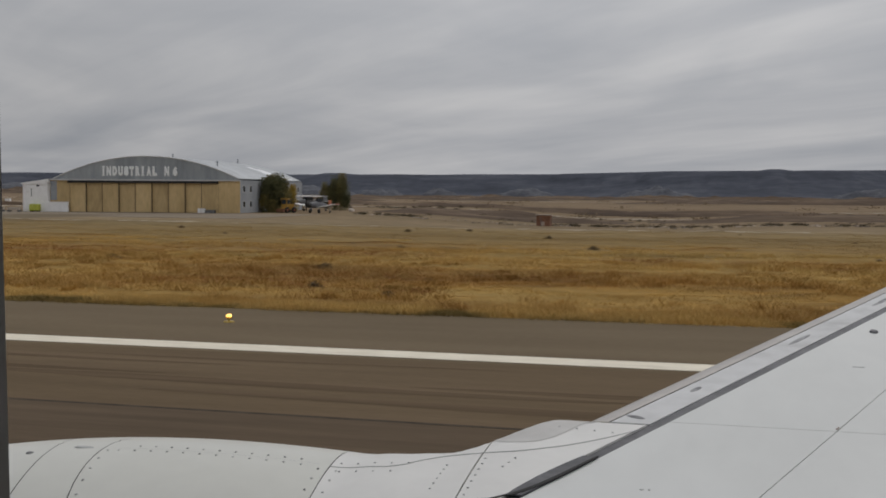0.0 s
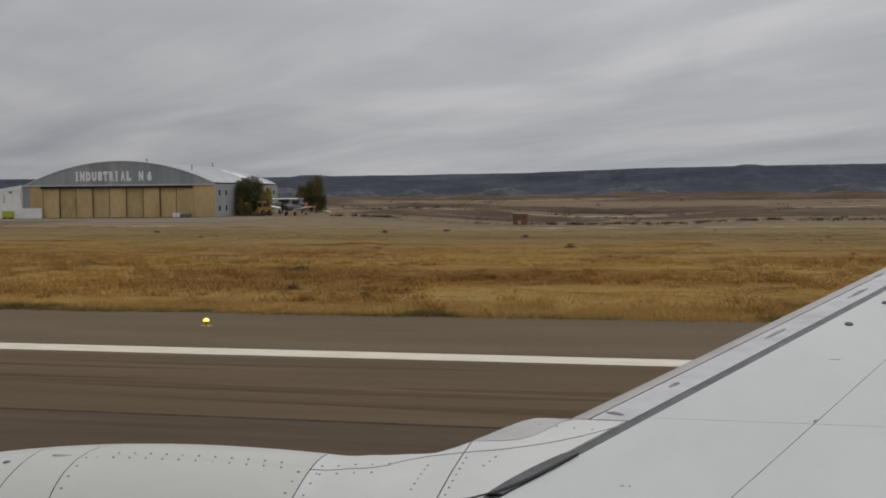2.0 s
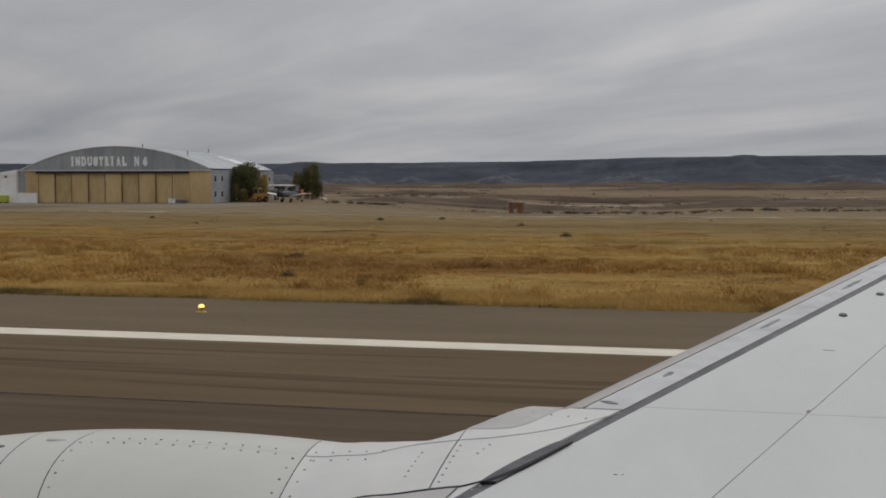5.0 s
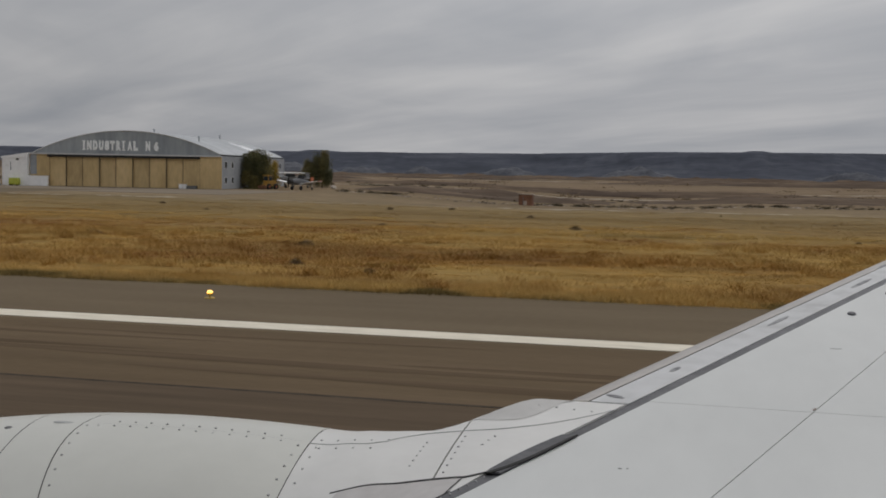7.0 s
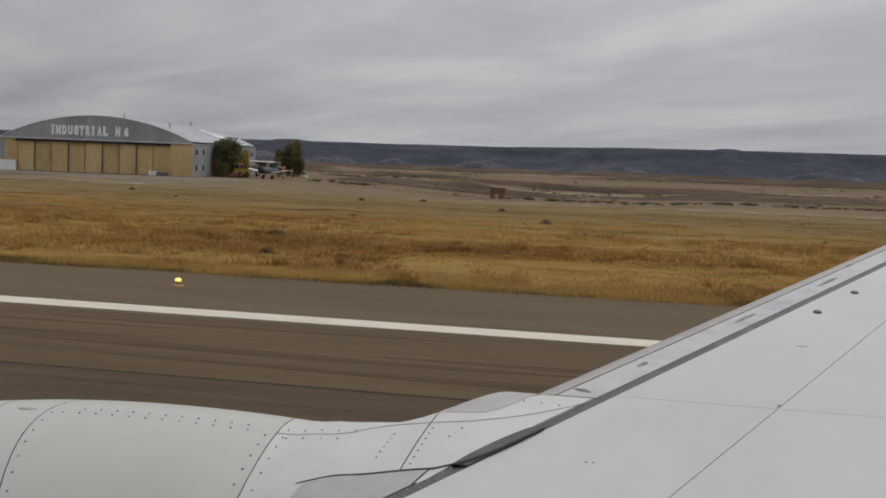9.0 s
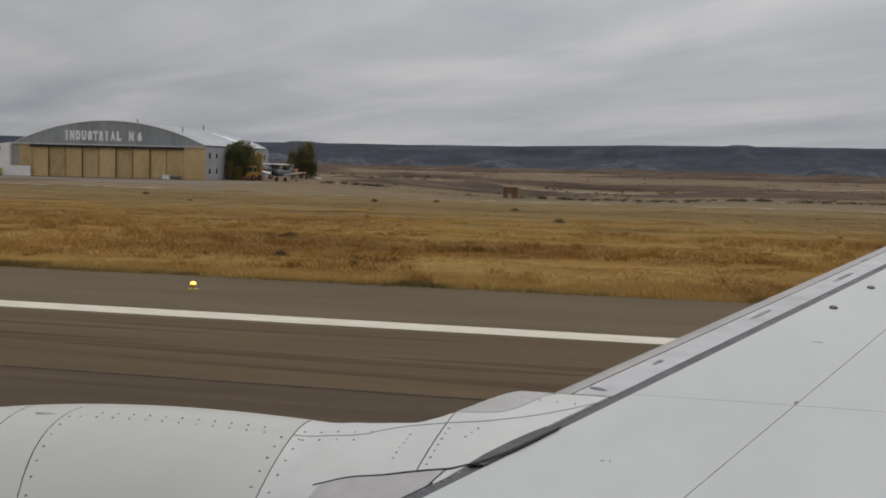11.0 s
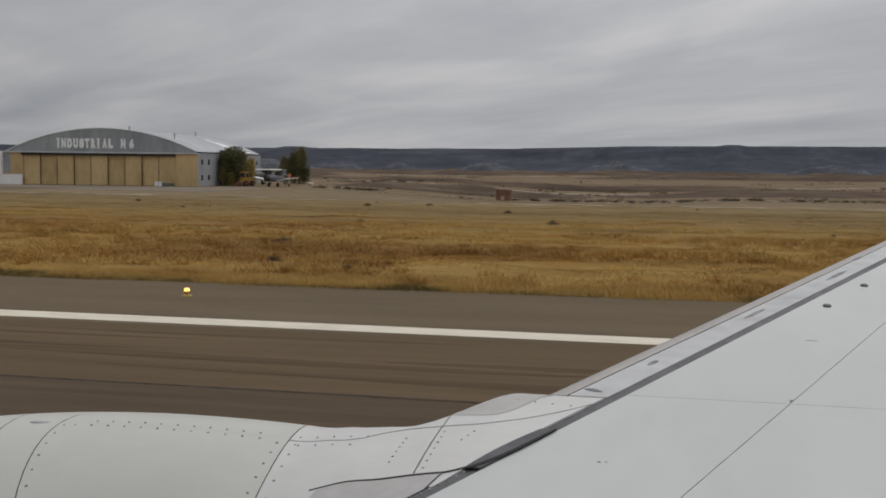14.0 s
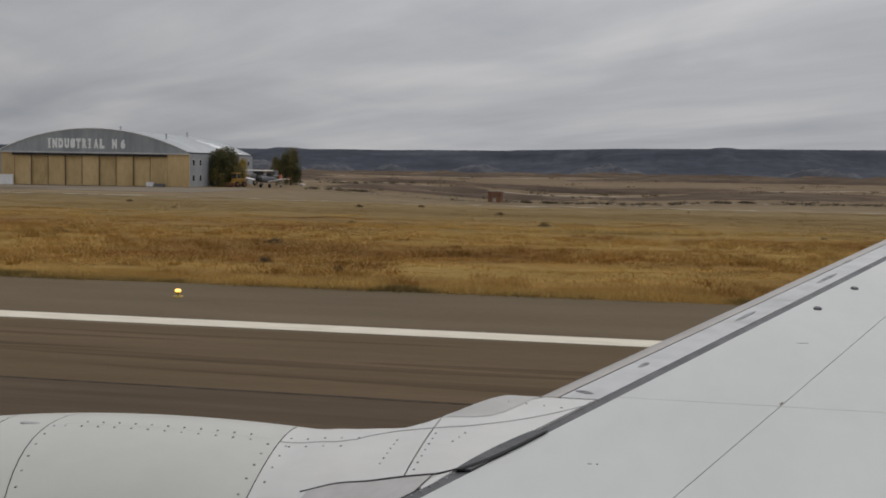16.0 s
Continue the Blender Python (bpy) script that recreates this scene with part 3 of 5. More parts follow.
def earth_bank(x, y, w, d, h, seed):
    """A long low bank of eroded earth with a broken crest."""
    def fn(u, v):
        f = max(0.0, 1 - abs(u) ** 2.2) * max(0.0, 1 - v * v) * max(0.08, 2.6 * float(fbm(u * w * 0.06 + seed * 9, v * 2 + seed, seed, 5)) - 0.45)
        px, py = x + u * w, y + v * d
        return (px, py, float(ground_height(px, py)) + h * f - 0.15)
    me = grid_mesh("earth_bank", fn, list(np.linspace(-1, 1, 120)), list(np.linspace(-1, 1, 17)), M_BANK)
    tagged(new("earth_bank", me), "long low bank of bare brown earth", "earth bank", "earth banks on the plain", "structure")


for k, (bx, by, bw, bd, bh) in enumerate(((-41, 214, 27, 20, 1.2), (22, 226, 40, 16, 1.0), (-30, 272, 75, 9, 1.1), (-160, 330, 70, 14, 1.5), (-166, 226, 30, 4, 0.9), (-158, 196, 16, 2.2, 0.5), (-215, 420, 90, 16, 2.2), (70, 420, 120, 16, 1.4), (-190, 520, 130, 20, 1.3), (-60, 610, 110, 22, 1.5), (90, 690, 150, 14, 2.1),
                                          (-160, 700, 120, 12, 1.7), (-520, 830, 220, 30, 2.4), (260, 685, 120, 14, 2.2), (-10, 705, 90, 11, 1.8), (-800, 1250, 320, 40, 5.0))):
    earth_bank(bx, by, bw, bd, bh, k)


def dirt_track(y, half, x0, x1, bend, seed):
    """A worn pale track that follows the ground."""
    def fn(u, v):
        py = y + bend * math.sin(u * 0.013 + seed) + v * half * (0.7 + 0.6 * float(fbm(u * 0.08, seed, seed, 3)))
        return (u, py, float(ground_height(u, py)) + 0.03 - 0.02 * abs(v))
    me = grid_mesh("dirt_track", fn, list(np.arange(x0, x1, 3.0)), [-1, -0.5, 0, 0.5, 1], M_TRACK)
    tagged(new("dirt_track", me), "pale worn dirt track through dry grass", "track", kind="structure")


dirt_track(171.5, 1.6, -210, -132, 1.0, 5)
dirt_track(222, 4.5, -370, -148, 1.5, 7)
dirt_track(286, 5.0, -340, -152, 3.0, 6)
dirt_track(121, 0.5, -150, 120, 2.0, 3)
dirt_track(236, 2.6, -330, 200, 7.0, 8)
dirt_track(300, 3.0, -320, 220, 8.0, 12)
dirt_track(460, 4.5, -480, 260, 12.0, 15)

def off_taxiway(x, y):
    """True away from the taxiway and its flare."""
    mid = -91.0 - 3.6 * (y - 33) / 80
    half = 5.0 + 16 * (1 - smooth(RUN_EDGE - 2, RUN_EDGE + 17, y)) ** 1.6 + 6 * smooth(118, 150, y)
    return np.abs(x - mid) > half


# ---------------------------------------------------------------- grass, scrub, rubble


def blades(name, px, py, height, width, count, mat, label, category, lean=0.5, seed=1, spread=0.1):
    """Tufts of single tapering blades, all in one mesh."""
    rng = np.random.default_rng(seed)
    n = len(px)
    bx = np.repeat(px, count) + rng.normal(0, 1, n * count) * np.repeat(np.broadcast_to(spread, n), count)
    by = np.repeat(py, count) + rng.normal(0, 1, n * count) * np.repeat(np.broadcast_to(spread, n), count)
    hh = np.repeat(np.broadcast_to(height, n), count) * rng.uniform(0.5, 1.1, n * count)
    a = rng.uniform(0, 2 * math.pi, n * count)
    ww = np.repeat(np.broadcast_to(width, n), count) * rng.uniform(0.6, 1.3, n * count)
    tilt = rng.normal(0, lean, (2, n * count)) * hh
    z = ground_height(bx, by) - 0.02
    base = np.stack([bx, by, z], -1)
    side = np.stack([np.cos(a) * ww, np.sin(a) * ww, np.zeros_like(a)], -1)
    tip = base + np.stack([tilt[0], tilt[1], hh], -1)
    verts = np.stack([base - side, base + side, tip], 1).reshape(-1, 3)
    me = bpy.data.meshes.new(name)
    m = len(verts)
    me.vertices.add(m)
    me.vertices.foreach_set("co", verts.ravel().astype(np.float32))
    me.loops.add(m)
    me.loops.foreach_set("vertex_index", np.arange(m, dtype=np.int32))
    me.polygons.add(m // 3)
    me.polygons.foreach_set("loop_start", np.arange(0, m, 3, dtype=np.int32))
    me.materials.append(mat)
    me.update(calc_edges=True)
    me.validate()
    tagged(new(name, me), label, category, kind="stuff")


rng = np.random.default_rng(5)


def scatter(n, x0, x1, y0, y1, keep=None):
    x, y = rng.uniform(x0, x1, n), rng.uniform(y0, y1, n)
    k = off_taxiway(x, y)
    if keep is not None:
        k = k & keep(x, y)
    x, y = x[k], y[k]
    return x, y


gx, gy = scatter(15000, -70, 30, RUN_EDGE - 0.02, RUN_EDGE + 2.6, lambda x, y: fbm(x * 0.5, y * 0.6, 61, 4) > 0.36)
blades("verge_grass", gx, gy, 0.05 + 0.66 * fbm(gx * 0.40, gy * 0.3, 62, 4) ** 1.7, 0.009, 22, M_VERGE, "tall pale yellow grass along the asphalt edge", "grass", 0.5, 2, 0.2)
gx, gy = scatter(4200, -70, 30, RUN_EDGE - 0.12, RUN_EDGE + 0.9, lambda x, y: fbm(x * 0.16, y * 0.2, 66, 4) > 0.49)
blades("verge_weeds", gx, gy, 0.06 + 0.26 * fbm(gx * 0.6, gy * 0.5, 70, 3), 0.013, 24, M_GREEN, "dark green weeds along the asphalt edge", "weeds", 0.6, 3, 0.2)
gx, gy = scatter(84000, -80, 32, RUN_EDGE + 1.2, 84, lambda x, y: fbm(x * 0.16, y * 0.5, 63, 3) > 0.36 + 0.30 * smooth(50, 84, y))
blades("dry_grass", gx, gy, 0.04 + 0.19 * fbm(gx * 0.12, gy * 0.5, 64, 3) ** 1.5, 0.012, 14, M_GRASS, "dry golden bunch grass in uneven tufts", "grass", 1.5, 4, 0.30)
gx, gy = scatter(9000, -75, 30, RUN_EDGE + 2.0, 74, lambda x, y: fbm(x * 0.05, y * 0.30, 67, 4) > 0.50)
blades("bunch_grass", gx, gy, 0.10 + 0.32 * fbm(gx * 0.5, gy * 0.9, 68, 2) ** 1.3, 0.011, 44, M_VERGE, "pale cushions of bunch grass in the field", "grass", 0.9, 8, 0.22)
gx, gy = scatter(6500, -75, 30, RUN_EDGE + 2.0, 70, lambda x, y: fbm(x * 0.045 + 40, y * 0.22, 69, 4) > 0.56)
blades("rust_weeds", gx, gy, 0.10 + 0.22 * fbm(gx * 0.4, gy * 0.8, 73, 2), 0.012, 36, M_RUSTWEED, "rust-brown dry weeds among the grass", "weeds", 1.2, 9, 0.36)
gx, gy = scatter(1500, -75, 30, RUN_EDGE + 1.6, 62, lambda x, y: fbm(x * 0.07 + 9, y * 0.25, 74, 3) > 0.44)
gs = 0.5 + 1.1 * rng.random(len(gx)) ** 2
blades("tussock_grass", gx, gy, 0.34 * gs ** 0.7, 0.016, 110, M_TUSSOCK, "gold and rust tussocks standing out of the field", "grass", 0.7, 12, 0.26 * gs)
gx, gy = scatter(40000, -105, 35, 70, 122, lambda x, y: fbm(x * 0.10, y * 0.25, 65, 3) > 0.46 + 0.1 * smooth(76, 122, y))
blades("far_grass", gx, gy, 0.08, 0.022, 9, M_FARGRASS, "sparse short dry grass", "grass", 1.2, 6, 0.35)


def leaf_cloud(px, py, pz, size, rng, flat=0.6):
    """Small leaf triangles about the points given."""
    n = len(px)
    c = np.stack([px, py, pz], -1)
    d = rng.normal(0, 1, (n, 2, 3))
    d[:, :, 2] *= flat
    d *= size / np.linalg.norm(d, axis=2, keepdims=True)
    return np.stack([c, c + d[:, 0], c + d[:, 1]], 1).reshape(-1, 3)


def tri_mesh(name, verts, mat):
    return mesh_of(name, verts.tolist(), np.arange(len(verts)).reshape(-1, 3).tolist(), mat)


def shrub_mesh(seed, leaves=520):
    r = np.random.default_rng(seed)
    th, u = r.uniform(0, 2 * math.pi, leaves), r.uniform(0, 1, leaves)
    lump = 0.7 + 0.5 * fbm(np.cos(th) * 2 + 5, np.sin(th) * 2 + u * 3, seed, 3)
    rad = np.sqrt(1 - u ** 2) * lump * r.uniform(0.0, 1.0, leaves) ** 0.6
    return tri_mesh("foliage", leaf_cloud(rad * np.cos(th), rad * np.sin(th), u * r.uniform(0.3, 1.0, leaves) * 0.9 * lump, 0.15, r), M_SCRUB)


SHRUBS = [shrub_mesh(s) for s in (1, 2, 3, 4)]


def shrub(x, y, size, k):
    ob = new("shrub", SHRUBS[k % 4])
    ob.matrix_world = Matrix.LocRotScale((x, y, float(ground_height(x, y)) - 0.03), Euler((0, 0, k * 1.7)), (size, size, size * 0.8))
    tagged(ob, "low grey-brown steppe shrub in dry grass", "shrub", "steppe shrubs")


for k in range(30):
    sx, sy = rng.uniform(-80, 22), 38 + 82 * rng.uniform(0, 1) ** 1.2
    if off_taxiway(sx, sy):
        shrub(sx, sy, rng.uniform(0.20, 0.55), k)


def far_scrub():
    r = np.random.default_rng(77)
    # most of it follows two ragged lines along the lower belt, the rest lies between and beyond
    n = 1250
    x = r.uniform(-215, 110, n)
    row = r.uniform(0, 1, n)
    y = np.where(row < 0.5, 180 + 7 * (fbm(x * 0.03, x * 0, 74, 3) - 0.5) + r.normal(0, 1.8, n), np.where(row < 0.78, 232 + r.normal(0, 3.0, n), r.uniform(185, 290, n)))
    keep = (fbm(x * 0.05, y * 0.05, 71, 4) > 0.45) & ~((x > -144) & (x < -60) & (y > 124) & (y < 222))
    x, y = x[keep], y[keep]
    s = r.uniform(0.18, 0.62, len(x))
    k = 60
    px, py = np.repeat(x, k) + r.normal(0, 0.85, len(x) * k) * np.repeat(s, k), np.repeat(y, k) + r.normal(0, 0.6, len(x) * k) * np.repeat(s, k)
    pz = ground_height(px, py) + np.abs(r.normal(0, 0.42, len(px))) * np.repeat(s, k)
    tagged(new("far_scrub", tri_mesh("far_scrub", leaf_cloud(px, py, pz, 0.17, r), M_DARKSCRUB)), "dark low scrub dotting the gravel belt", "scrub", kind="stuff")
    n = 150
    x, y = r.uniform(-210, 130, n), 240 + 430 * r.uniform(0, 1, n) ** 1.3
    k = 40
    s = r.uniform(0.5, 1.7, n)
    px, py = np.repeat(x * (y / 240), k), np.repeat(y, k)
    px, py = px + r.normal(0, 1.3, n * k) * np.repeat(s, k), py + r.normal(0, 1, n * k) * np.repeat(s, k)
    pz = ground_height(px, py) + np.abs(r.normal(0, 0.35, n * k)) * np.repeat(s, k)
    tagged(new("plain_scrub", tri_mesh("plain_scrub", leaf_cloud(px, py, pz, 0.42, r), M_SCRUB)), "dark scrub scattered over the far plain", "scrub", kind="stuff")


far_scrub()


def rubble():
    r = np.random.default_rng(78)
    n = 1100
    x = r.uniform(-180, 110, n)
    y = 179 + 7 * (fbm(x * 0.03, x * 0, 74, 3) - 0.5) + r.normal(0, 3.2, n)
    keep = (fbm(x * 0.06, y * 0.1, 72, 4) > 0.47) & ~((x > -144) & (x < -60))
    x, y = x[keep], y[keep]
    ico = bmesh.new()
    bmesh.ops.create_icosphere(ico, subdivisions=1, radius=1.0)
    ico.verts.ensure_lookup_table()
    base = np.array([v.co[:] for v in ico.verts])
    tris = np.array([[v.index for v in f.verts] for f in ico.faces])
    ico.free()
    verts, faces = [], []
    for k, (a, b) in enumerate(zip(x, y)):
        s = r.uniform(0.06, 0.30)
        v = base * (1 + r.uniform(-0.3, 0.3, (len(base), 1))) * s * np.array((r.uniform(0.8, 1.8), 1, 0.6))
        verts.append(v + (a, b, float(ground_height(a, b))))
        faces.append(tris + k * len(base))
    me = mesh_of("rubble", np.concatenate(verts).tolist(), np.concatenate(faces).tolist(), M_STONE)
    tagged(new("rubble", me), "scattered pale stones on the gravel belt", "stones", kind="stuff")


rubble()

# ---------------------------------------------------------------- the airliner
SKIN0, SKIN1 = 2.75, 0.10          # wing skin: height at the root line, rise per metre outboard
AXIS_Y, AXIS_Z = 3.30, 2.04        # engine axis
jet = thing("airliner", "dark grey airliner with white engines standing on the runway", "aircraft")


def skin_z(x, y):
    return SKIN0 + SKIN1 * y


def band_x(y):
    """The line of the dark seal behind the leading edge."""
    return -0.205 + 0.482 * (y - 3.72)


def seam_a(y):
    """The spanwise joint between two rows of skin panels."""
    return 0.387 + 0.412 * (y - 3.74)


def cowl_r(x):
    return 1.005 - (0.062 if x > -1.65 else 0.09) * (x + 1.65) ** 2


def saddle(x, y):
    """The fairing that rises from the engine crown to the wing."""
    d = abs(y - AXIS_Y)
    zn = AXIS_Z + math.sqrt(max(cowl_r(min(x, -1.1)) ** 2 - d * d, 0.01))
    zn += 0.012 * float(smooth(-1.17, -1.02, x)) * (1 - float(smooth(-0.92, -0.78, x)))
    s = float(smooth(-1.12, -0.50, x))
    edge = 3.72 - 0.30 * float(smooth(-0.50, -0.85, x))
    over = max(0.0, y - (edge - 0.03))
    zw = skin_z(x, y) + 0.004 - 2.2 * over ** 1.5
    if y < 2.75:
        zw -= 0.55 * (2.75 - y) ** 1.5
    return zn * (1 - s) + zw * s


def near_edge(x):
    """Where the fairing ends on the side of the fuselage."""
    return 2.953 + 0.045 * float(smooth(-0.62, -0.53, x)) - 0.05 * float(smooth(-0.86, -1.10, x))


# engine and its cowls
engine = part("engine", bmesh.new(), M_WHITE, jet, "white engine nacelle with dark rivet rows")


def joint(x, slope, curve=0.0):
    """A joint round the cowl that runs back a little on the fuselage side."""
    def fn(a):
        f = math.exp(-(a / 1.1) ** 4)
        return x + (slope * a + curve * a * a) * f
    return fn


J0, J1, J2 = joint(-2.190, -0.20), joint(-1.985, -0.07, 0.34), joint(-1.182, -0.111, -0.10)
G = 0.0019


def cowl(name, e0, e1, r, mat, label="", steps=14, parent=engine):
    e0, e1 = (e if callable(e) else (lambda a, e=e: e) for e in (e0, e1))
    th = list(np.linspace(-math.pi, math.pi, 97))

    def fn(u, a):
        x = e0(a) + (e1(a) - e0(a)) * u
        return (x, AXIS_Y + r(x) * math.sin(a), AXIS_Z + r(x) * math.cos(a))
    return part(name, grid_mesh(name, fn, list(np.linspace(0, 1, steps)), th, mat), mat, parent, label)


cowl("inlet_lip", -3.75, -3.45, lambda u: cowl_r(u) - 0.10 * smooth(-3.5, -3.75, u), M_METAL, "bare metal inlet lip")
cowl("inlet_duct", -3.75, -3.1, lambda u: 0.50 + 0.22 * smooth(-3.74, -3.76, u), M_GAP, "dark inlet duct")
cowl("fan_cowl", -3.448, lambda a: J0(a) - G, cowl_r, M_WHITE)
cowl("fan_cowl", lambda a: J0(a) + G, lambda a: J1(a) - G, cowl_r, M_WHITE)
cowl("reverser_cowl", lambda a: J1(a) + G, lambda a: J2(a) - G, cowl_r, M_WHITE)
cowl("cowl_liner", -2.4, -1.0, lambda u: cowl_r(u) - 0.010, M_GAP, "dark gap between cowls")
cowl("aft_cowl", lambda a: J2(a) + G, 0.5, lambda u: 0.99 - 0.30 * (u + 1.2) / 1.7 - 0.05, M_WHITE)
cowl("exhaust_cone", 0.5, 1.1, lambda u: 0.45 - 0.35 * (u - 0.5), M_STEEL, "bare metal exhaust cone")


def rivets(name, places, parent, size=0.0042):
    """Small flat rivet heads: a place and its outward normal for each."""
    bm = bmesh.new()
    for p, nrm in places:
        q = Vector(nrm).to_track_quat("Z", "Y").to_matrix().to_4x4()
        bmesh.ops.create_cone(bm, cap_ends=True, segments=7, radius1=size, radius2=size * 0.75, depth=0.003, matrix=Matrix.Translation(Vector(p) + Vector(nrm) * 0.0008) @ q)
    ob = part(name, bm, M_RIVET, parent, "row of dark rivet heads")
    ob["kind"] = "stuff"


def on_cowl(x, a):
    r = cowl_r(x)
    return (x, AXIS_Y + r * math.sin(a), AXIS_Z + r * math.cos(a)), (0, math.sin(a), math.cos(a))


crown = [on_cowl(-1.86 + 0.0575 * k, -0.027) for k in range(11)] + [on_cowl(-1.912 + 0.0585 * k, -0.077) for k in range(12)]
rivets("crown_rivets", crown, engine)
rivets("hoop_rivets", [on_cowl(J1(-0.08 - k * 0.075) + 0.026, -0.08 - k * 0.075) for k in range(10)] + [on_cowl(J2(-0.10 - k * 0.075) - 0.030, -0.10 - k * 0.075) for k in range(9)], engine, 0.0048)
part("crown_joint", grid_mesh("crown_joint", lambda u, a: (u, AXIS_Y + (cowl_r(u) + 0.0008) * math.sin(a), AXIS_Z + (cowl_r(u) + 0.0008) * math.cos(a)), list(np.linspace(-1.95, -1.21, 16)), [-0.0555, -0.0540], M_CREASE), M_CREASE, engine, "thin crown joint")


def oval(name, x, y, z, lx, ly, mat, parent, label="", turn=0.0, thick=0.003):
    bm = bmesh.new()
    bmesh.ops.create_cone(bm, cap_ends=True, segments=20, radius1=1, radius2=0.8, depth=1.0,
                          matrix=Matrix.Translation((x, y, z)) @ Euler((math.atan(SKIN1), 0, turn)).to_matrix().to_4x4() @ Matrix.Diagonal((lx, ly, thick, 1)))
    return part(name, bm, mat, parent, label)


p, _ = on_cowl(-2.055, -0.05)
oval("vent_recess", p[0], p[1], p[2] + 0.001, 0.042, 0.010, M_CREASE, engine, "small dark vent slot")
p, _ = on_cowl(-2.235, -0.10)
oval("latch", p[0], p[1], p[2] + 0.001, 0.014, 0.012, M_SMUDGE, engine, "small dark latch")

# fairing between engine and wing, in two pieces parted at a joint
fairing = part("pylon_fairing", bmesh.new(), M_FAIR, jet, "white fairing blending engine into wing")


def fairing_piece(name, x0, x1, y_near, y_far, drop, mat, label=""):
    xs, vs = list(np.linspace(0, 1, 30)), list(np.linspace(0, 1, 44))

    def fn(u, v):
        x = x0 + (x1 - x0) * u
        lo, hi = y_near(x), y_far(x)
        y = lo + (hi - lo) * v
        x = x + (J2(max(-0.9, min(0.9, y - AXIS_Y))) + 1.182) * (1 - u)
        return (x, y, saddle(x, y) - drop)
    return part(name, grid_mesh(name, fn, xs, vs, mat, True, 0.008), mat, fairing, label)


far_y = lambda x: 4.12 - 0.27 * float(smooth(-1.0, -0.45, x))
fairing_piece("fairing_panel", -1.182 + G, -0.7078, lambda x: 2.2, far_y, 0, M_FAIR)


def front_piece():
    """The piece next to the wing ends along the seal's slanting line."""
    vs, us = list(np.linspace(0, 1, 44)), list(np.linspace(0, 1, 24))

    def fn(u, v):
        y = 2.705 + (3.86 - 2.705) * v
        x1 = band_x(y) - 0.002
        x = -0.7025 + (x1 + 0.7025) * u
        return (x, y, saddle(x, y))
    return part("fairing_panel", grid_mesh("fairing_panel", fn, us, vs, M_FAIR, True, 0.008), M_FAIR, fairing)


front_piece()
def lower_panel():
    """A patch below the fairing's edge line, closed by a slanting joint."""
    def fn(u, v):
        y = 2.55 + (near_edge(-0.8) - 0.003 - 2.55) * v
        x1 = -0.620 - 0.27 * (2.953 - y)
        x = -0.98 - 0.1 * (1 - v) + (x1 + 0.98 + 0.1 * (1 - v)) * u
        y = 2.55 + (near_edge(x) - 0.003 - 2.55) * v
        return (x, y, saddle(x, y) + 0.0012)
    part("lower_panel", grid_mesh("lower_panel", fn, list(np.linspace(0, 1, 14)), list(np.linspace(0, 1, 14)), M_LOWER, True, 0.002), M_LOWER, fairing, "greyish-pink worn panel")

    def edge(u, v):
        y = 2.55 + 0.40 * u
        x = -0.618 - 0.27 * (2.953 - y) + 0.0025 * v
        return (x, y, saddle(x, y) + 0.0016)
    part("panel_joint", grid_mesh("panel_joint", edge, list(np.linspace(0, 1, 14)), [-1, 1], M_GAP), M_GAP, fairing, "dark panel joint")


lower_panel()
fairing_piece("joint_liner", -1.19, -0.42, lambda x: 2.3, lambda x: min(far_y(x) - 0.06, 3.66), 0.016, M_GAP, "dark joint behind the panels")


def ribbon(name, y_mid, half, x0, x1, lift, mat, label, parent):
    """A narrow strip that lies on the fairing."""
    def fn(u, v):
        y = y_mid(u) + v * half(u)
        return (u, y, saddle(u, y) + lift)
    return part(name, grid_mesh(name, fn, list(np.linspace(x0, x1, 40)), [-1, 0, 1], mat, True, 0.002), mat, parent, label)


# the shadow line of the fairing's edge, painted as a grey strip
ribbon("crease_seal", lambda x: 3.361 + 1.28 * max(0.0, x + 0.62) ** 1.6 - 2.2 * max(0.0, -0.80 - x) ** 1.5, lambda x: 0.0022, -0.93, -0.237, 0.002, M_CREASE, "thin grey strip painting the fairing edge's shadow line", fairing)


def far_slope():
    """Greyer colour paints the shade where the fairing turns down, away from the cabin."""
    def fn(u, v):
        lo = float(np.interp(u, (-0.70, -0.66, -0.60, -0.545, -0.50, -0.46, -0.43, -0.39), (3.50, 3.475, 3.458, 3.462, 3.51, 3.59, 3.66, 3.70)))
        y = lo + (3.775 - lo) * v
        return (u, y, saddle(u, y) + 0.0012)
    part("far_slope", grid_mesh("far_slope", fn, list(np.linspace(-0.70, -0.39, 32)), list(np.linspace(0, 1, 16)), M_SLOPE_SHADE), M_SLOPE_SHADE, fairing, "far side of the fairing, its shade painted grey")


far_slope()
ribbon("crown_seam", lambda x: AXIS_Y - 0.066 + 0.024 * float(smooth(-1.0, -0.92, x)), lambda x: 0.0012, -1.175, -0.925, 0.002, M_CREASE, "thin grey joint along the crown", fairing)
ribbon("edge_seal", near_edge, lambda x: 0.0012 + 0.0036 * float(smooth(-1.0, -0.7, x)), -1.0, -0.535, 0.0026, M_GAP, "black rubber edge seal", fairing)


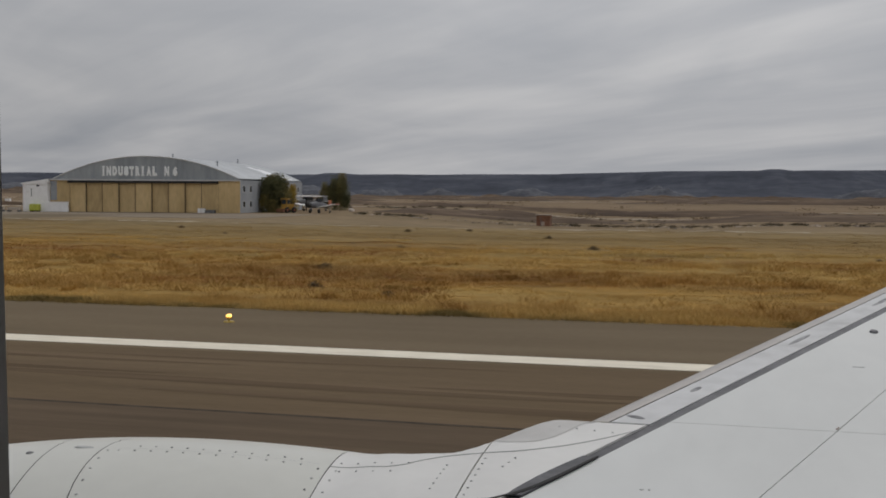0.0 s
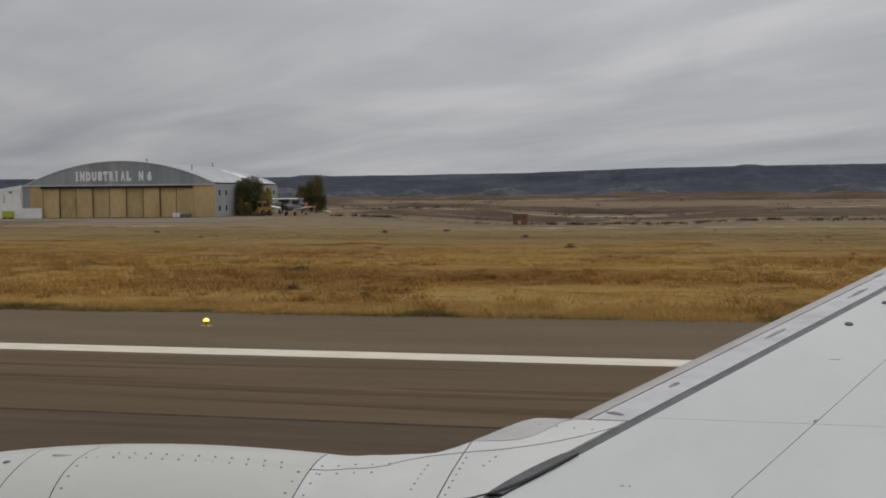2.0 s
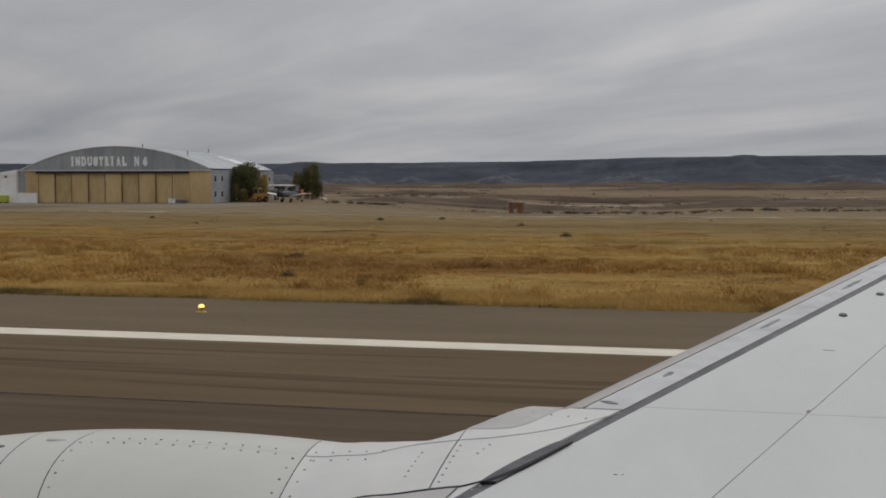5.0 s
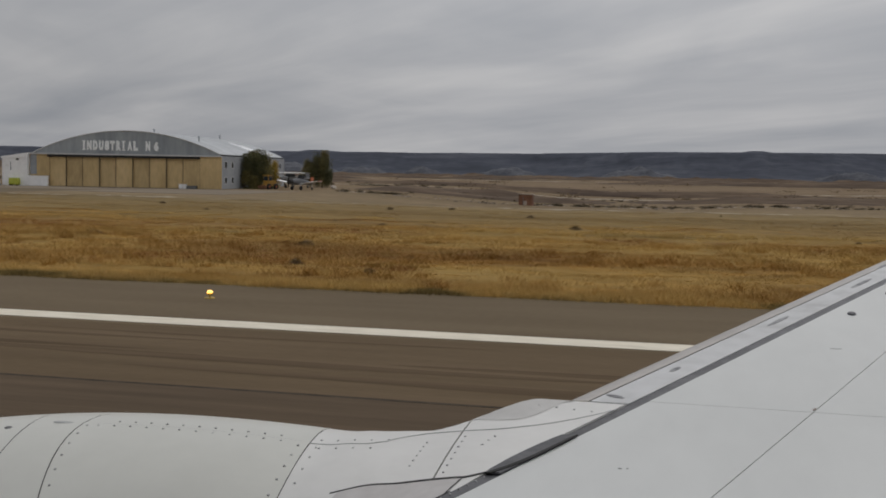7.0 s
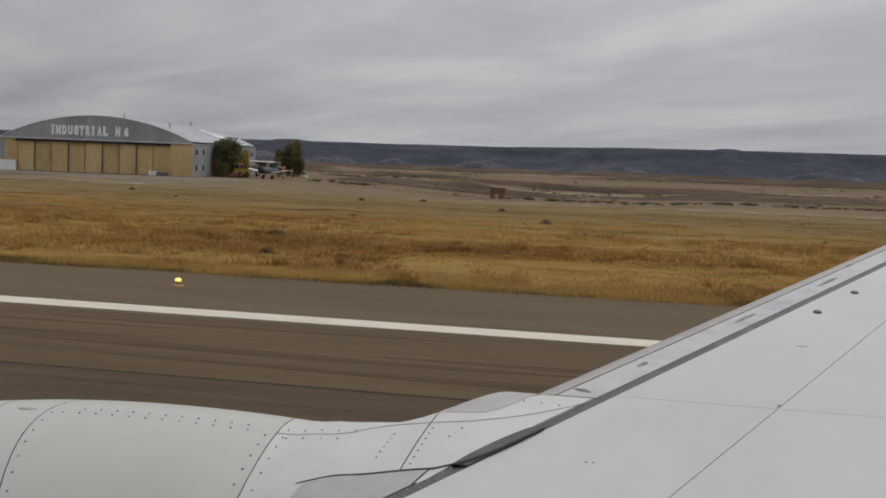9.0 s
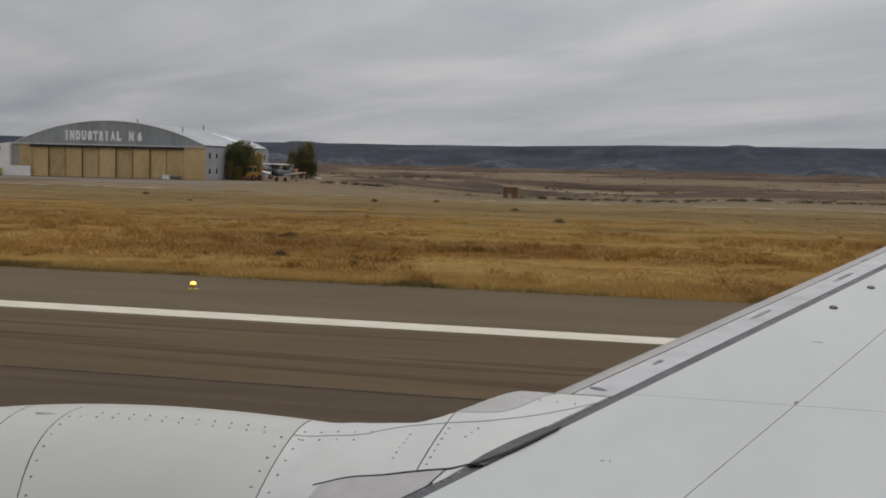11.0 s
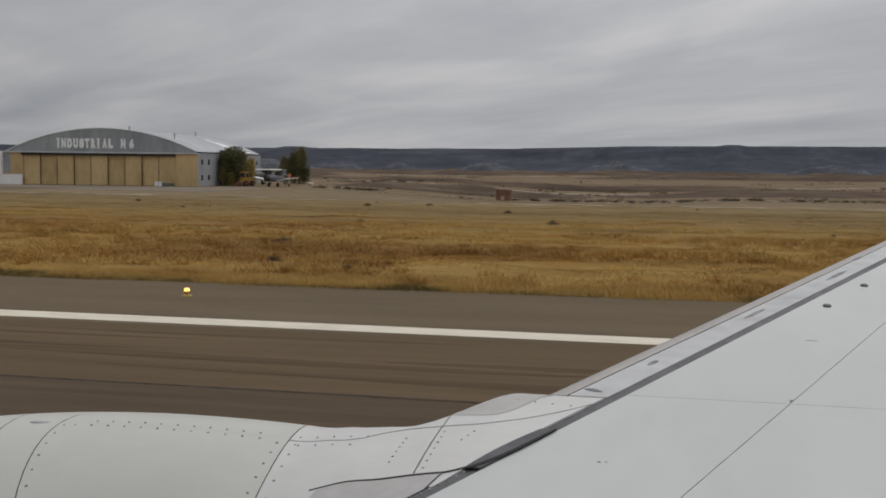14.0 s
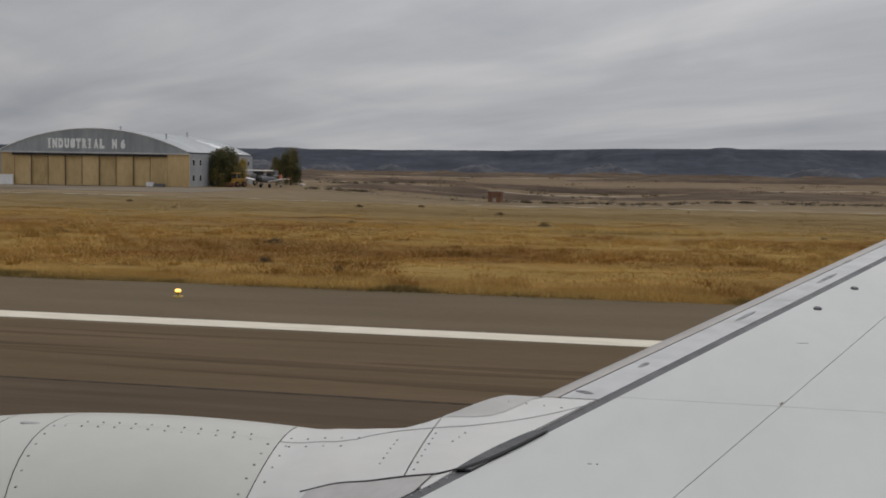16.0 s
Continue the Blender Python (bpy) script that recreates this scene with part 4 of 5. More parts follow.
def lip():
    """The seal swells where the fairing ends; a black edge runs along it and across to the fairing."""
    def fn(v, u):
        y = 2.985 + 0.36 * v
        w = 0.013 * math.sin(math.pi * v) ** 0.8
        x = band_x(y) + 0.043 - (0.043 + w) * u
        return (x, y, skin_z(x, y) + 0.0065)
    part("seal_lip", grid_mesh("seal_lip", fn, list(np.linspace(0, 1, 24)), [0, 0.25, 0.5, 0.75, 1], M_SEAL, True, 0.006), M_SEAL, fairing, "swelling dark rubber lip")

    def edge(v, u):
        y = 2.975 + 0.37 * v
        x = band_x(y) + 0.044 - 0.032 * (1 - v) ** 5 + u * (0.0025 + 0.0060 * (1 - v) ** 0.5)
        return (x, y, skin_z(x, y) + 0.0085)
    part("lip_edge", grid_mesh("lip_edge", edge, list(np.linspace(0, 1, 24)), [-1, 0, 1], M_GAP, True, 0.004), M_GAP, fairing, "black lip edge")


lip()


def on_saddle(x, y):
    e = 0.01
    nx, ny = -(saddle(x + e, y) - saddle(x - e, y)) / (2 * e), -(saddle(x, y + e) - saddle(x, y - e)) / (2 * e)
    return (x, y, saddle(x, y)), Vector((nx, ny, 1)).normalized()[:]


rivets("panel_rivets", [on_saddle(J2(-0.1 - 0.075 * k) + 0.03, AXIS_Y - 0.1 - 0.075 * k) for k in range(8)] + [on_saddle(-1.15 + 0.056 * k, AXIS_Y - 0.025) for k in range(5)] + [on_saddle(-1.13 + 0.056 * k, AXIS_Y - 0.105) for k in range(4)]
       + [on_saddle(-0.797 - 0.001 * k, 3.253 - 0.038 * k) for k in range(6)] + [on_saddle(-0.685, 3.30 - 0.05 * k) for k in range(7)] + [on_saddle(-0.591 - 0.012 * k, 3.296 - 0.039 * k) for k in range(3)]
       + [on_saddle(-0.5 + 0.06 * k, 3.62 - 0.01 * k) for k in range(4)], fairing)

# starboard wing
wing = part("wing", bmesh.new(), M_WING, jet, "pale grey wing with dark seal line")


def trail_x(y):
    return 4.3 + 0.02 * y if y < 5 else 4.4 + 0.235 * (y - 5)


def skin_panel(y0, y1, x_a, x_b, nu=14, nv=18, mat=M_WING, name="skin_panel", label="", drop=0.0, thick=0.006):
    def fn(u, v):
        y = y0 + (y1 - y0) * v
        x = x_a(y) + (x_b(y) - x_a(y)) * u
        c = max(0.0, x - seam_a(y))
        return (x, y, skin_z(x, y) - 0.012 * c * c - drop)
    return part(name, grid_mesh(name, fn, list(np.linspace(0, 1, nu)), list(np.linspace(0, 1, nv)), mat, True, thick), mat, wing, label)


RIB = 3.755
for ya, yb in ((0.30, RIB - 0.0015), (RIB + 0.0015, 9.0), (9.003, 16.0)):
    skin_panel(ya, yb, lambda y: band_x(y) + 0.045, lambda y: seam_a(y) - 0.0016)
    skin_panel(ya, yb, lambda y: seam_a(y) + 0.0016, trail_x)
skin_panel(0.30, 16.0, lambda y: band_x(y) - 0.02, lambda y: trail_x(y) - 0.1, mat=M_GAP, name="wing_box", label="dark structure under the skin", drop=0.010, thick=0.20)
skin_panel(0.30, 16.0, band_x, lambda y: band_x(y) + 0.043, 3, 60, M_SEAL, "seal_strip", "dark rubber seal strip", drop=0.003)


def slat_piece(name, o0, o1, mat, label=""):
    """A strip of the rounded nose, from o0 to o1 metres ahead of the seal."""
    def fn(u, v):
        y = RIB - 0.035 + (16.0 - RIB) * v
        o = o0 + (o1 - o0) * u
        t = max(0.0, min(1.0, (o - 0.155) / 0.095))
        drop = 0.055 * (1 - math.sqrt(max(0.0, 1 - t * t)))
        return (band_x(y) - 0.002 - o, y, skin_z(0, y) - drop)
    return part(name, grid_mesh(name, fn, list(np.linspace(0, 1, 22)), list(np.linspace(0, 1, 30)), mat, True, 0.004), mat, wing, label)


slat_piece("slat", 0.0, 0.130, M_SLAT, "grey-white slat with dark smudges")
slat_piece("slat_nose", 0.1365, 0.249, M_METAL, "bare metal leading edge")
slat_piece("slat_core", 0.02, 0.21, M_GAP, "dark joint line").location.z = -0.010
for sx, sy, lx, ly, mat in ((-0.066, 4.175, 0.012, 0.045, M_WORN), (0.361, 5.061, 0.013, 0.13, M_WORN), (0.835, 6.02, 0.014, 0.18, M_WORN), (1.02, 6.55, 0.012, 0.10, M_WORN), (-0.262, 3.79, 0.040, 0.015, M_WORN)):
    oval("access_recess", sx, sy, skin_z(sx, sy) + 0.0005, lx, ly, mat, wing, "worn dark access recess", turn=-0.45)
for bx, by in ((0.70, 5.275), (0.94, 5.779)):
    oval("fuel_stud", bx, by, skin_z(bx, by) + 0.004, 0.020, 0.029, M_STUD, wing, "low dark stud on the skin", thick=0.008)
for cx, cy, cl in ((-0.193, 3.107, 0.007), (-0.172, 3.109, 0.004)):
    oval("scuff", cx, cy, skin_z(cx, cy) + 0.0004, cl, 0.004, M_CREASE, wing, "tiny grey scuff")
oval("rust_spot", 0.399, 3.786, skin_z(0, 3.786) + 0.0006, 0.005, 0.016, M_RUSTSPOT, wing, "small rust-brown spot on the joint", turn=-0.4)
oval("scuff", 0.56, 4.62, skin_z(0, 4.62) + 0.0004, 0.027, 0.005, M_CREASE, wing, "short dark scuff")
rivets("seal_rivets", [((band_x(y) + 0.010, y, skin_z(0, y) - 0.002), (0, 0, 1)) for y in np.arange(2.3, 3.0, 0.035)], wing, 0.004)


def plain_wing(name, sign, y0, y1, x_le, chord0, chord1, sweep, z0, rise, thick, mat, parent, label=""):
    """A tapered wing of aerofoil section for the far side and the tail."""
    th = list(np.linspace(0, 2 * math.pi, 21))
    def fn(v, a):
        y = y0 + (y1 - y0) * v
        c = chord0 + (chord1 - chord0) * v
        q = 0.5 - 0.5 * math.cos(a)
        t = thick * c * math.sin(a) * (1 - 0.55 * q)
        return (x_le + sweep * (y - y0) + c * q, sign * y - 1.5 * (sign < 0) - 1.5 * (sign > 0), z0 + rise * (y - y0) + t)
    return part(name, grid_mesh(name, fn, [0, 0.25, 0.5, 0.75, 1], th, mat), mat, parent, label)


plain_wing("port_wing", -1, 1.7, 17.3, -1.4, 6.6, 1.6, 0.482, 2.72, 0.10, 0.055, M_WING, jet, "pale grey wing")
for sg in (-1, 1):
    plain_wing("tailplane", sg, 0.4, 6.8, 18.0, 3.6, 1.3, 0.6, 4.2, 0.12, 0.05, M_WING, jet)


def build_fuselage():
    """A round body with one window opening beside the seat."""
    yc, zc, r = -1.64, 3.85, 1.88
    wx0, wx1 = -0.0875, 0.175   # opening in the lining; the skin's is wider
    a0, a1 = math.asin((3.70 - zc) / r), math.asin((4.08 - zc) / r)
    xs = [-13.2, -13.0, -12.5, -11.8, -11, -9, -6, -3, -1, "a", "b", 1, 3, 6, 9, 12, 15, 18, 20, 21.5, 22.3]
    th = [a0, a1] + [a0 + (a1 - a0) + k * (2 * math.pi - a1 + a0) / 44 for k in range(1, 45)]

    def body(x):
        f = math.sqrt(max(0.0, 1 - ((-10 - x) / 3.25) ** 2)) if x < -10 else 1 - 0.9 * float(smooth(11, 23, x)) ** 1.2
        return f

    def shell(name, rr, mat, label, x_from, x_to, wide):
        xx = [{"a": wx0 - wide, "b": wx1 + wide}.get(x, x) for x in xs]
        xx = [x for x in xx if x_from <= x <= x_to]
        verts = [(x, yc + rr * body(x) * math.cos(a), zc + rr * body(x) * math.sin(a) + 0.9 * float(smooth(11, 23, x)) * (1 if x > 11 else 0)) for x in xx for a in th]
        n = len(th)
        faces = []
        for i in range(len(xx) - 1):
            for j in range(n - 1):
                if abs(xx[i] - wx0 + wide) < 1e-6 and abs(th[j] - a0) < 1e-6:
                    continue
                faces.append((i * n + j, (i + 1) * n + j, (i + 1) * n + j + 1, i * n + j + 1))
        me = mesh_of(name, verts, faces, mat, True)
        return part(name, me, mat, jet, label)

    shell("fuselage", r, M_BELLY, "dark grey fuselage out of view, darkened to dim the nacelle", -13.2, 22.3, 0.11)
    shell("cabin_lining", 1.77, M_CABIN, "pale cabin lining", -9, 9, 0.0)
    # the reveal of the window
    bm = bmesh.new()
    rings = []
    for rr, wide in ((r + 0.002, 0.11), (1.765, 0.0)):
        pts = [(wx0 - wide, a0), (wx1 + wide, a0), (wx1 + wide, a1), (wx0 - wide, a1)]
        rings.append([bm.verts.new((x, yc + rr * math.cos(a), zc + rr * math.sin(a))) for x, a in pts])
    for k in range(4):
        bm.faces.new((rings[0][k], rings[0][k - 1], rings[1][k - 1], rings[1][k]))
    part("window_reveal", bm, M_CABIN, jet, "grey plastic window surround")


build_fuselage()


def fin():
    vs = [(16.5, 4.9), (19.2, 9.6), (21.6, 9.6), (22.0, 5.0)]
    bm = bmesh.new()
    sides = [[bm.verts.new((x, -1.5 + s * (0.18 if z < 6 else 0.08), z)) for x, z in vs] for s in (-1, 1)]
    bm.faces.new(sides[0])
    bm.faces.new(list(reversed(sides[1])))
    for k in range(4):
        bm.faces.new((sides[0][k], sides[0][k - 1], sides[1][k - 1], sides[1][k]))
    bmesh.ops.recalc_face_normals(bm, faces=bm.faces)
    part("tail_fin", bm, M_WHITE, jet, "white tail fin")


fin()


def gear(x, y, top, r, gauge):
    leg = part("landing_gear_leg", tube(bmesh.new(), (x, y, r), (x, y, top), 0.10, 0.12), M_STEEL, jet, "steel landing gear leg")
    part("axle", tube(bmesh.new(), (x, y - gauge - 0.1, r), (x, y + gauge + 0.1, r), 0.06, 0.06), M_STEEL, leg)
    for s in (-1, 1):
        bm = tube(bmesh.new(), (x, y + s * gauge - 0.17, r), (x, y + s * gauge + 0.17, r), r, r, 28)
        bmesh.ops.bevel(bm, geom=[e for e in bm.edges if len(e.link_faces) == 2 and any(len(f.verts) > 4 for f in e.link_faces)], offset=0.08, segments=3, affect="EDGES")
        part("wheel", bm, M_TYRE, leg, "black rubber tyre", True)


gear(2.6, -1.5 + 2.86, 2.7, 0.56, 0.43)
gear(2.6, -1.5 - 2.86, 2.7, 0.56, 0.43)
gear(-10.2, -1.5, 1.7, 0.34, 0.25)
far_engine = part("far_engine", tube(bmesh.new(), (-3.6, -6.3, AXIS_Z), (0.6, -6.3, AXIS_Z), 0.95, 0.75, 32), M_WHITE, jet, "white engine nacelle", True)

# ---------------------------------------------------------------- hangar and what stands by it
SITE = 1.0                           # the hangar's yard, along the runway
HX0, HX1, HY0, HY1 = -113.9, -78.8, 170.0, 211.5
EAVE, APEX = 5.62, 9.56
# the hangar stands seven degrees askew to the runway
SKEW = Matrix.Translation((SITE + HX1, HY0, 0)) @ Matrix.Rotation(radians(7), 4, "Z") @ Matrix.Diagonal((0.957, 1, 1, 1)) @ Matrix.Translation((-HX1, -HY0, 0))


def skewed(ob):
    ob.matrix_basis = SKEW
    return ob


hangar = thing("hangar", "arched hangar with tan sliding doors and zinc gable", "hangar")
skewed(hangar)


def arch(x):
    """Height of the vault over the hangar's width."""
    c, hw = (HX0 + HX1) / 2 + 0.35, (HX1 - HX0) / 2 - 0.15
    rise = APEX - EAVE
    rad = (hw * hw + rise * rise) / (2 * rise)
    return EAVE + math.sqrt(max(rad * rad - (x - c) ** 2, 0)) - (rad - rise)


HXS = list(np.linspace(HX0 + 0.5, HX1 - 0.3, 49))


def hangar_gable(y, name, label):
    me = grid_mesh(name, lambda u, v: (u, y + 0.12 * v, EAVE - 0.05), HXS, [0, 1], M_ZINC, False)
    verts, faces = [], []
    for x in HXS:
        for yy in (y, y + 0.15):
            verts += [(x, yy, EAVE - 0.02), (x, yy, max(arch(x), EAVE))]
    for k in range(len(HXS) - 1):
        a = 4 * k
        faces += [(a, a + 4, a + 5, a + 1), (a + 2, a + 3, a + 7, a + 6), (a + 1, a + 5, a + 7, a + 3)]
    bpy.data.meshes.remove(me)
    return part(name, mesh_of(name, verts, faces, M_ZINC), M_ZINC, hangar, label)


gable = hangar_gable(HY0, "gable", "weathered zinc gable with painted letters")
hangar_gable(HY1 - 0.15, "rear_gable", "")
roof = part("roof", grid_mesh("roof", lambda u, v: (u, HY0 + 0.16 + (HY1 - HY0 - 0.16) * v + 0.0, max(arch(u), EAVE) + 0.02 + 0.03 * (round(v * 40) % 2)), HXS, list(np.linspace(0, 1, 41)), M_ROOF, False, 0.08), M_ROOF, hangar, "pale zinc barrel roof")
rim = bmesh.new()
for k in range(len(HXS) - 1):
    x0, x1 = HXS[k], HXS[k + 1]
    tube(rim, (x0, HY0 - 0.03, max(arch(x0), EAVE)), (x1, HY0 - 0.03, max(arch(x1), EAVE)), 0.09, 0.09, 6)
part("verge_trim", rim, M_TRIM, roof)


def glare_patch(x0, x1, y0, y1):
    """White sheets laid on the vault that paint the sky's glare."""
    me = grid_mesh("new_sheet", lambda u, v: (u, v, arch(u) + 0.07), list(np.linspace(x0, x1, 6)), list(np.linspace(y0, y1, 3)), M_ROOFGLARE, False, 0.03)
    part("new_sheet", me, M_ROOFGLARE, roof, "white sheet painting glare on the roof")


glare_patch(-86.2, -82.4, 196.0, 197.8)
glare_patch(-84.6, -81.0, 198.4, 200.4)
glare_patch(-83.0, -80.9, 195.2, 198.0)
glare_patch(-82.0, -79.4, 200.8, 206.0)
glare_patch(-80.8, -79.3, 195.0, 200.6)
part("eave_beam", a_box(HX0 - 0.2, HX1 + 0.1, HY0 - 0.35, HY0 - 0.02, EAVE - 0.22, EAVE + 0.02, bevel=0.03), M_TRIM, hangar, "pale beam over the doors")
part("door_track", a_box(HX0 + 3.4, HX1 - 3.9, HY0 - 0.30, HY0 + 0.05, EAVE - 0.62, EAVE - 0.22), M_GAP, hangar, "dark door track")
part("floor_slab", a_box(HX0, HX1, HY0 - 0.6, HY1, -0.3, 0.06), M_APRON, hangar, "concrete floor slab")
part("end_panel", a_box(HX1 - 3.9, HX1, HY0 - 0.06, HY0 + 0.14, 0.05, EAVE - 0.22, bevel=0.02), M_TAN, hangar, "tan end panel")
part("end_panel", a_box(HX0, HX0 + 3.67, HY0 - 0.06, HY0 + 0.14, 0.05, EAVE - 0.22, bevel=0.02), M_TAN, hangar, "tan end panel")
part("grey_patch", a_box(HX0 + 0.1, HX0 + 1.3, HY0 - 0.09, HY0 - 0.06, 2.0, EAVE - 0.3), M_SIDE, hangar, "grey patched sheet")
leaf_x = np.linspace(HX0 + 3.67, HX1 - 3.9, 10)
for k in range(9):
    x0, x1 = leaf_x[k] + 0.07, leaf_x[k + 1] - 0.07
    back = 0.22 * (k % 2) + 0.06
    leaf = part("door_leaf", a_box(x0, x1, HY0 + back, HY0 + back + 0.12, 0.06, EAVE - 0.42, bevel=0.02), M_TAN, hangar, "tall tan sliding door leaf")
    part("door_post", a_box(x0 - 0.02, x0 + 0.16, HY0 + back - 0.05, HY0 + back - 0.001, 0.08, EAVE - 0.45), M_TAN, leaf)
    part("door_post", a_box(x1 - 0.16, x1 + 0.02, HY0 + back - 0.05, HY0 + back - 0.001, 0.08, EAVE - 0.45), M_TAN, leaf)
    part("door_rail", a_box(x0 + 0.16, x1 - 0.16, HY0 + back - 0.03, HY0 + back - 0.001, 0.10, 0.35), M_TAN, leaf)
# dark strips over the leaf edges paint the shade of the gaps
for k in range(10):
    part("leaf_joint", a_box(leaf_x[k] - 0.07, leaf_x[k] + 0.07, HY0 - 0.01, HY0 + 0.02, 0.07, EAVE - 0.5), M_GAPSHADE, hangar, "dark strip painting the shade between door leaves")
# a dark board stands in for the unlit interior
part("door_recess", a_box(HX0 + 3.67, HX1 - 3.9, HY0 + 0.62, HY0 + 0.70, 0.06, EAVE - 0.2), M_GAP, hangar, "dark board painting the unlit interior behind the doors")
for y0, y1, mat, x in ((HY0 + 0.15, HY1, M_SIDE, HX1 - 0.25), (HY0 + 5.2, HY1, M_RUSTWALL, HX0)):
    part("side_wall", a_box(x, x + 0.25, y0, y1, 0.0, EAVE), mat, hangar, "grey clad side wall" if mat is M_SIDE else "ochre stained side wall")
part("rear_wall", a_box(HX0, HX1, HY1 - 0.2, HY1 + 0.05, 0.0, EAVE), M_SIDE, hangar)
for wy in (171.6, 175.4, 183.0, 187.0, 203.6, 207.6):
    for wz in (0.95, 3.55):
        w = part("window", a_box(HX1 - 0.02, HX1 + 0.05, wy, wy + 1.15, wz, wz + 1.15, bevel=0.02), M_TRIM, hangar, "small square window")
        part("pane", a_box(HX1 + 0.02, HX1 + 0.056, wy + 0.1, wy + 1.05, wz + 0.1, wz + 1.05), M_DARKGLASS, w, "dark pane")
for vx, vy in ((-85.3, 176.8), (-90.5, 204.0), (-97.0, 185.0)):
    vent = part("roof_vent", tube(bmesh.new(), (vx, vy, arch(vx)), (vx, vy, arch(vx) + 0.7), 0.10, 0.10), M_ZINC, roof, "small roof vent")
    part("vent_cap", tube(bmesh.new(), (vx, vy, arch(vx) + 0.7), (vx, vy, arch(vx) + 0.95), 0.28, 0.05), M_ZINC, roof)


def letter(char, x, width):
    """One painted character, drawn with the built-in font and turned into a mesh."""
    cu = bpy.data.curves.new("letter", "FONT")
    cu.body, cu.extrude, cu.bevel_depth, cu.offset = char, 0.01, 0.040, 0.05
    ob = new("letter_curve", cu)
    bpy.context.view_layer.update()
    me = bpy.data.meshes.new_from_object(ob.evaluated_get(bpy.context.evaluated_depsgraph_get()))
    bpy.data.objects.remove(ob)
    co = np.array([v.co[:] for v in me.vertices])
    lo, hi = co.min(0), co.max(0)
    me.transform(Matrix.Translation((x, HY0 - 0.03, 6.22)) @ Matrix.Rotation(radians(90), 4, "X") @ Matrix.Diagonal((width / (hi[0] - lo[0]), 1.64 / (hi[1] - lo[1]), 1, 1)) @ Matrix.Translation((-lo[0], -lo[1], 0)))
    me.materials.clear()
    me.materials.append(M_LETTER)
    part("letter", me, M_LETTER, gable, "white painted letter " + char)
    if char == "I":
        for z in (6.22, 7.68):
            part("serif", a_box(x - 0.14, x + width + 0.14, HY0 - 0.04, HY0 - 0.02, z, z + 0.18), M_LETTER, gable)


CENTRES = (-103.85, -102.85, -101.76, -100.67, -99.60, -98.60, -97.48, -96.57, -95.42, -94.36, 0, -92.12, 0, -90.60)
for k, char in enumerate("INDUSTRIAL N 6"):
    if char != " ":
        wide = 0.34 if char == "I" else 0.86
        letter(char, CENTRES[k] - wide / 2, wide)

annex = thing("annex", "white plastered lean-to joined to the hangar", "annex")
skewed(annex)
AX0, AX1 = -118.6, -113.95
part("wall", a_box(AX0, AX1, HY0 - 0.9, HY0 + 5.0, 0, 4.9), M_PLASTER, annex)
part("vent_hole", a_box(AX0 + 2.6, AX0 + 3.1, HY0 - 0.915, HY0 - 0.85, 4.3, 4.6), M_GAP, annex, "dark hole below the eave")
part("crack", a_box(AX0 + 1.55, AX0 + 1.68, HY0 - 0.908, HY0 - 0.85, 2.6, 4.0), M_SMUDGE, annex, "grey stain on the plaster")
bm = bmesh.new()
sl = [bm.verts.new(c) for c in ((AX0 - 0.2, HY0 - 1.0, 4.9), (AX1, HY0 - 1.0, 5.6), (AX1, HY0 + 5.2, 5.6), (AX0 - 0.2, HY0 + 5.2, 4.9), (AX0 - 0.2, HY0 - 1.0, 4.7), (AX1, HY0 - 1.0, 4.7), (AX1, HY0 + 5.2, 4.7), (AX0 - 0.2, HY0 + 5.2, 4.7))]
for f in ((0, 1, 2, 3), (0, 4, 5, 1), (1, 5, 6, 2), (2, 6, 7, 3), (3, 7, 4, 0)):
    bm.faces.new([sl[k] for k in f])
bmesh.ops.recalc_face_normals(bm, faces=bm.faces)
part("roof", bm, M_PLASTER, annex)
bin_ob = thing("skip_bin", "lime yellow metal bin against white wall", "bin")
skewed(bin_ob)
part("body", a_box(-116.85, -115.2, HY0 - 2.0, HY0 - 0.95, 0.2, 1.3, bevel=0.05), M_LIME, bin_ob)
part("runner", a_box(-116.75, -116.55, HY0 - 1.95, HY0 - 1.0, 0.02, 0.2), M_GAP, bin_ob)
part("runner", a_box(-115.5, -115.3, HY0 - 1.95, HY0 - 1.0, 0.02, 0.2), M_GAP, bin_ob)
low = thing("low_wall", "low white plastered wall before the doors", "wall")
skewed(low)
part("wall", a_box(-113.9, -110.1, HY0 - 1.0, HY0 - 0.6, 0.0, 1.65, bevel=0.03), M_PLASTER, low)
part("coping", a_box(-113.94, -110.05, HY0 - 1.05, HY0 - 0.55, 1.652, 1.75, bevel=0.02), M_PLASTER, low)


def crate(x0, x1, y, z, mat, label):
    c = skewed(thing("crate", label, "crate"))
    part("body", a_box(x0, x1, y, y + 0.8, 0.05, z, bevel=0.03), mat, c)
    part("lid", a_box(x0 - 0.03, x1 + 0.03, y - 0.03, y + 0.83, z + 0.002, z + 0.06), mat, c)


crate(-86.1, -85.5, HY0 - 1.2, 0.75, M_PLASTER, "white crate by the hangar doors")
crate(-85.4, -84.85, HY0 - 1.2, 0.75, M_PLASTER, "white crate by the hangar doors")
crate(-84.7, -83.0, HY0 - 1.2, 0.5, M_SMUDGE, "dark crate by the hangar doors")

SHED_X, SHED_Y = -27.7, 179.0
shed = thing("red_shed", "faded red metal shed on the gravel belt", "shed", (SHED_X, SHED_Y, float(ground_height(SHED_X, SHED_Y)) - 0.06))
part("wall", a_box(-1.12, 1.12, -1.0, 1.0, 0.0, 1.82, bevel=0.04), M_RED, shed)
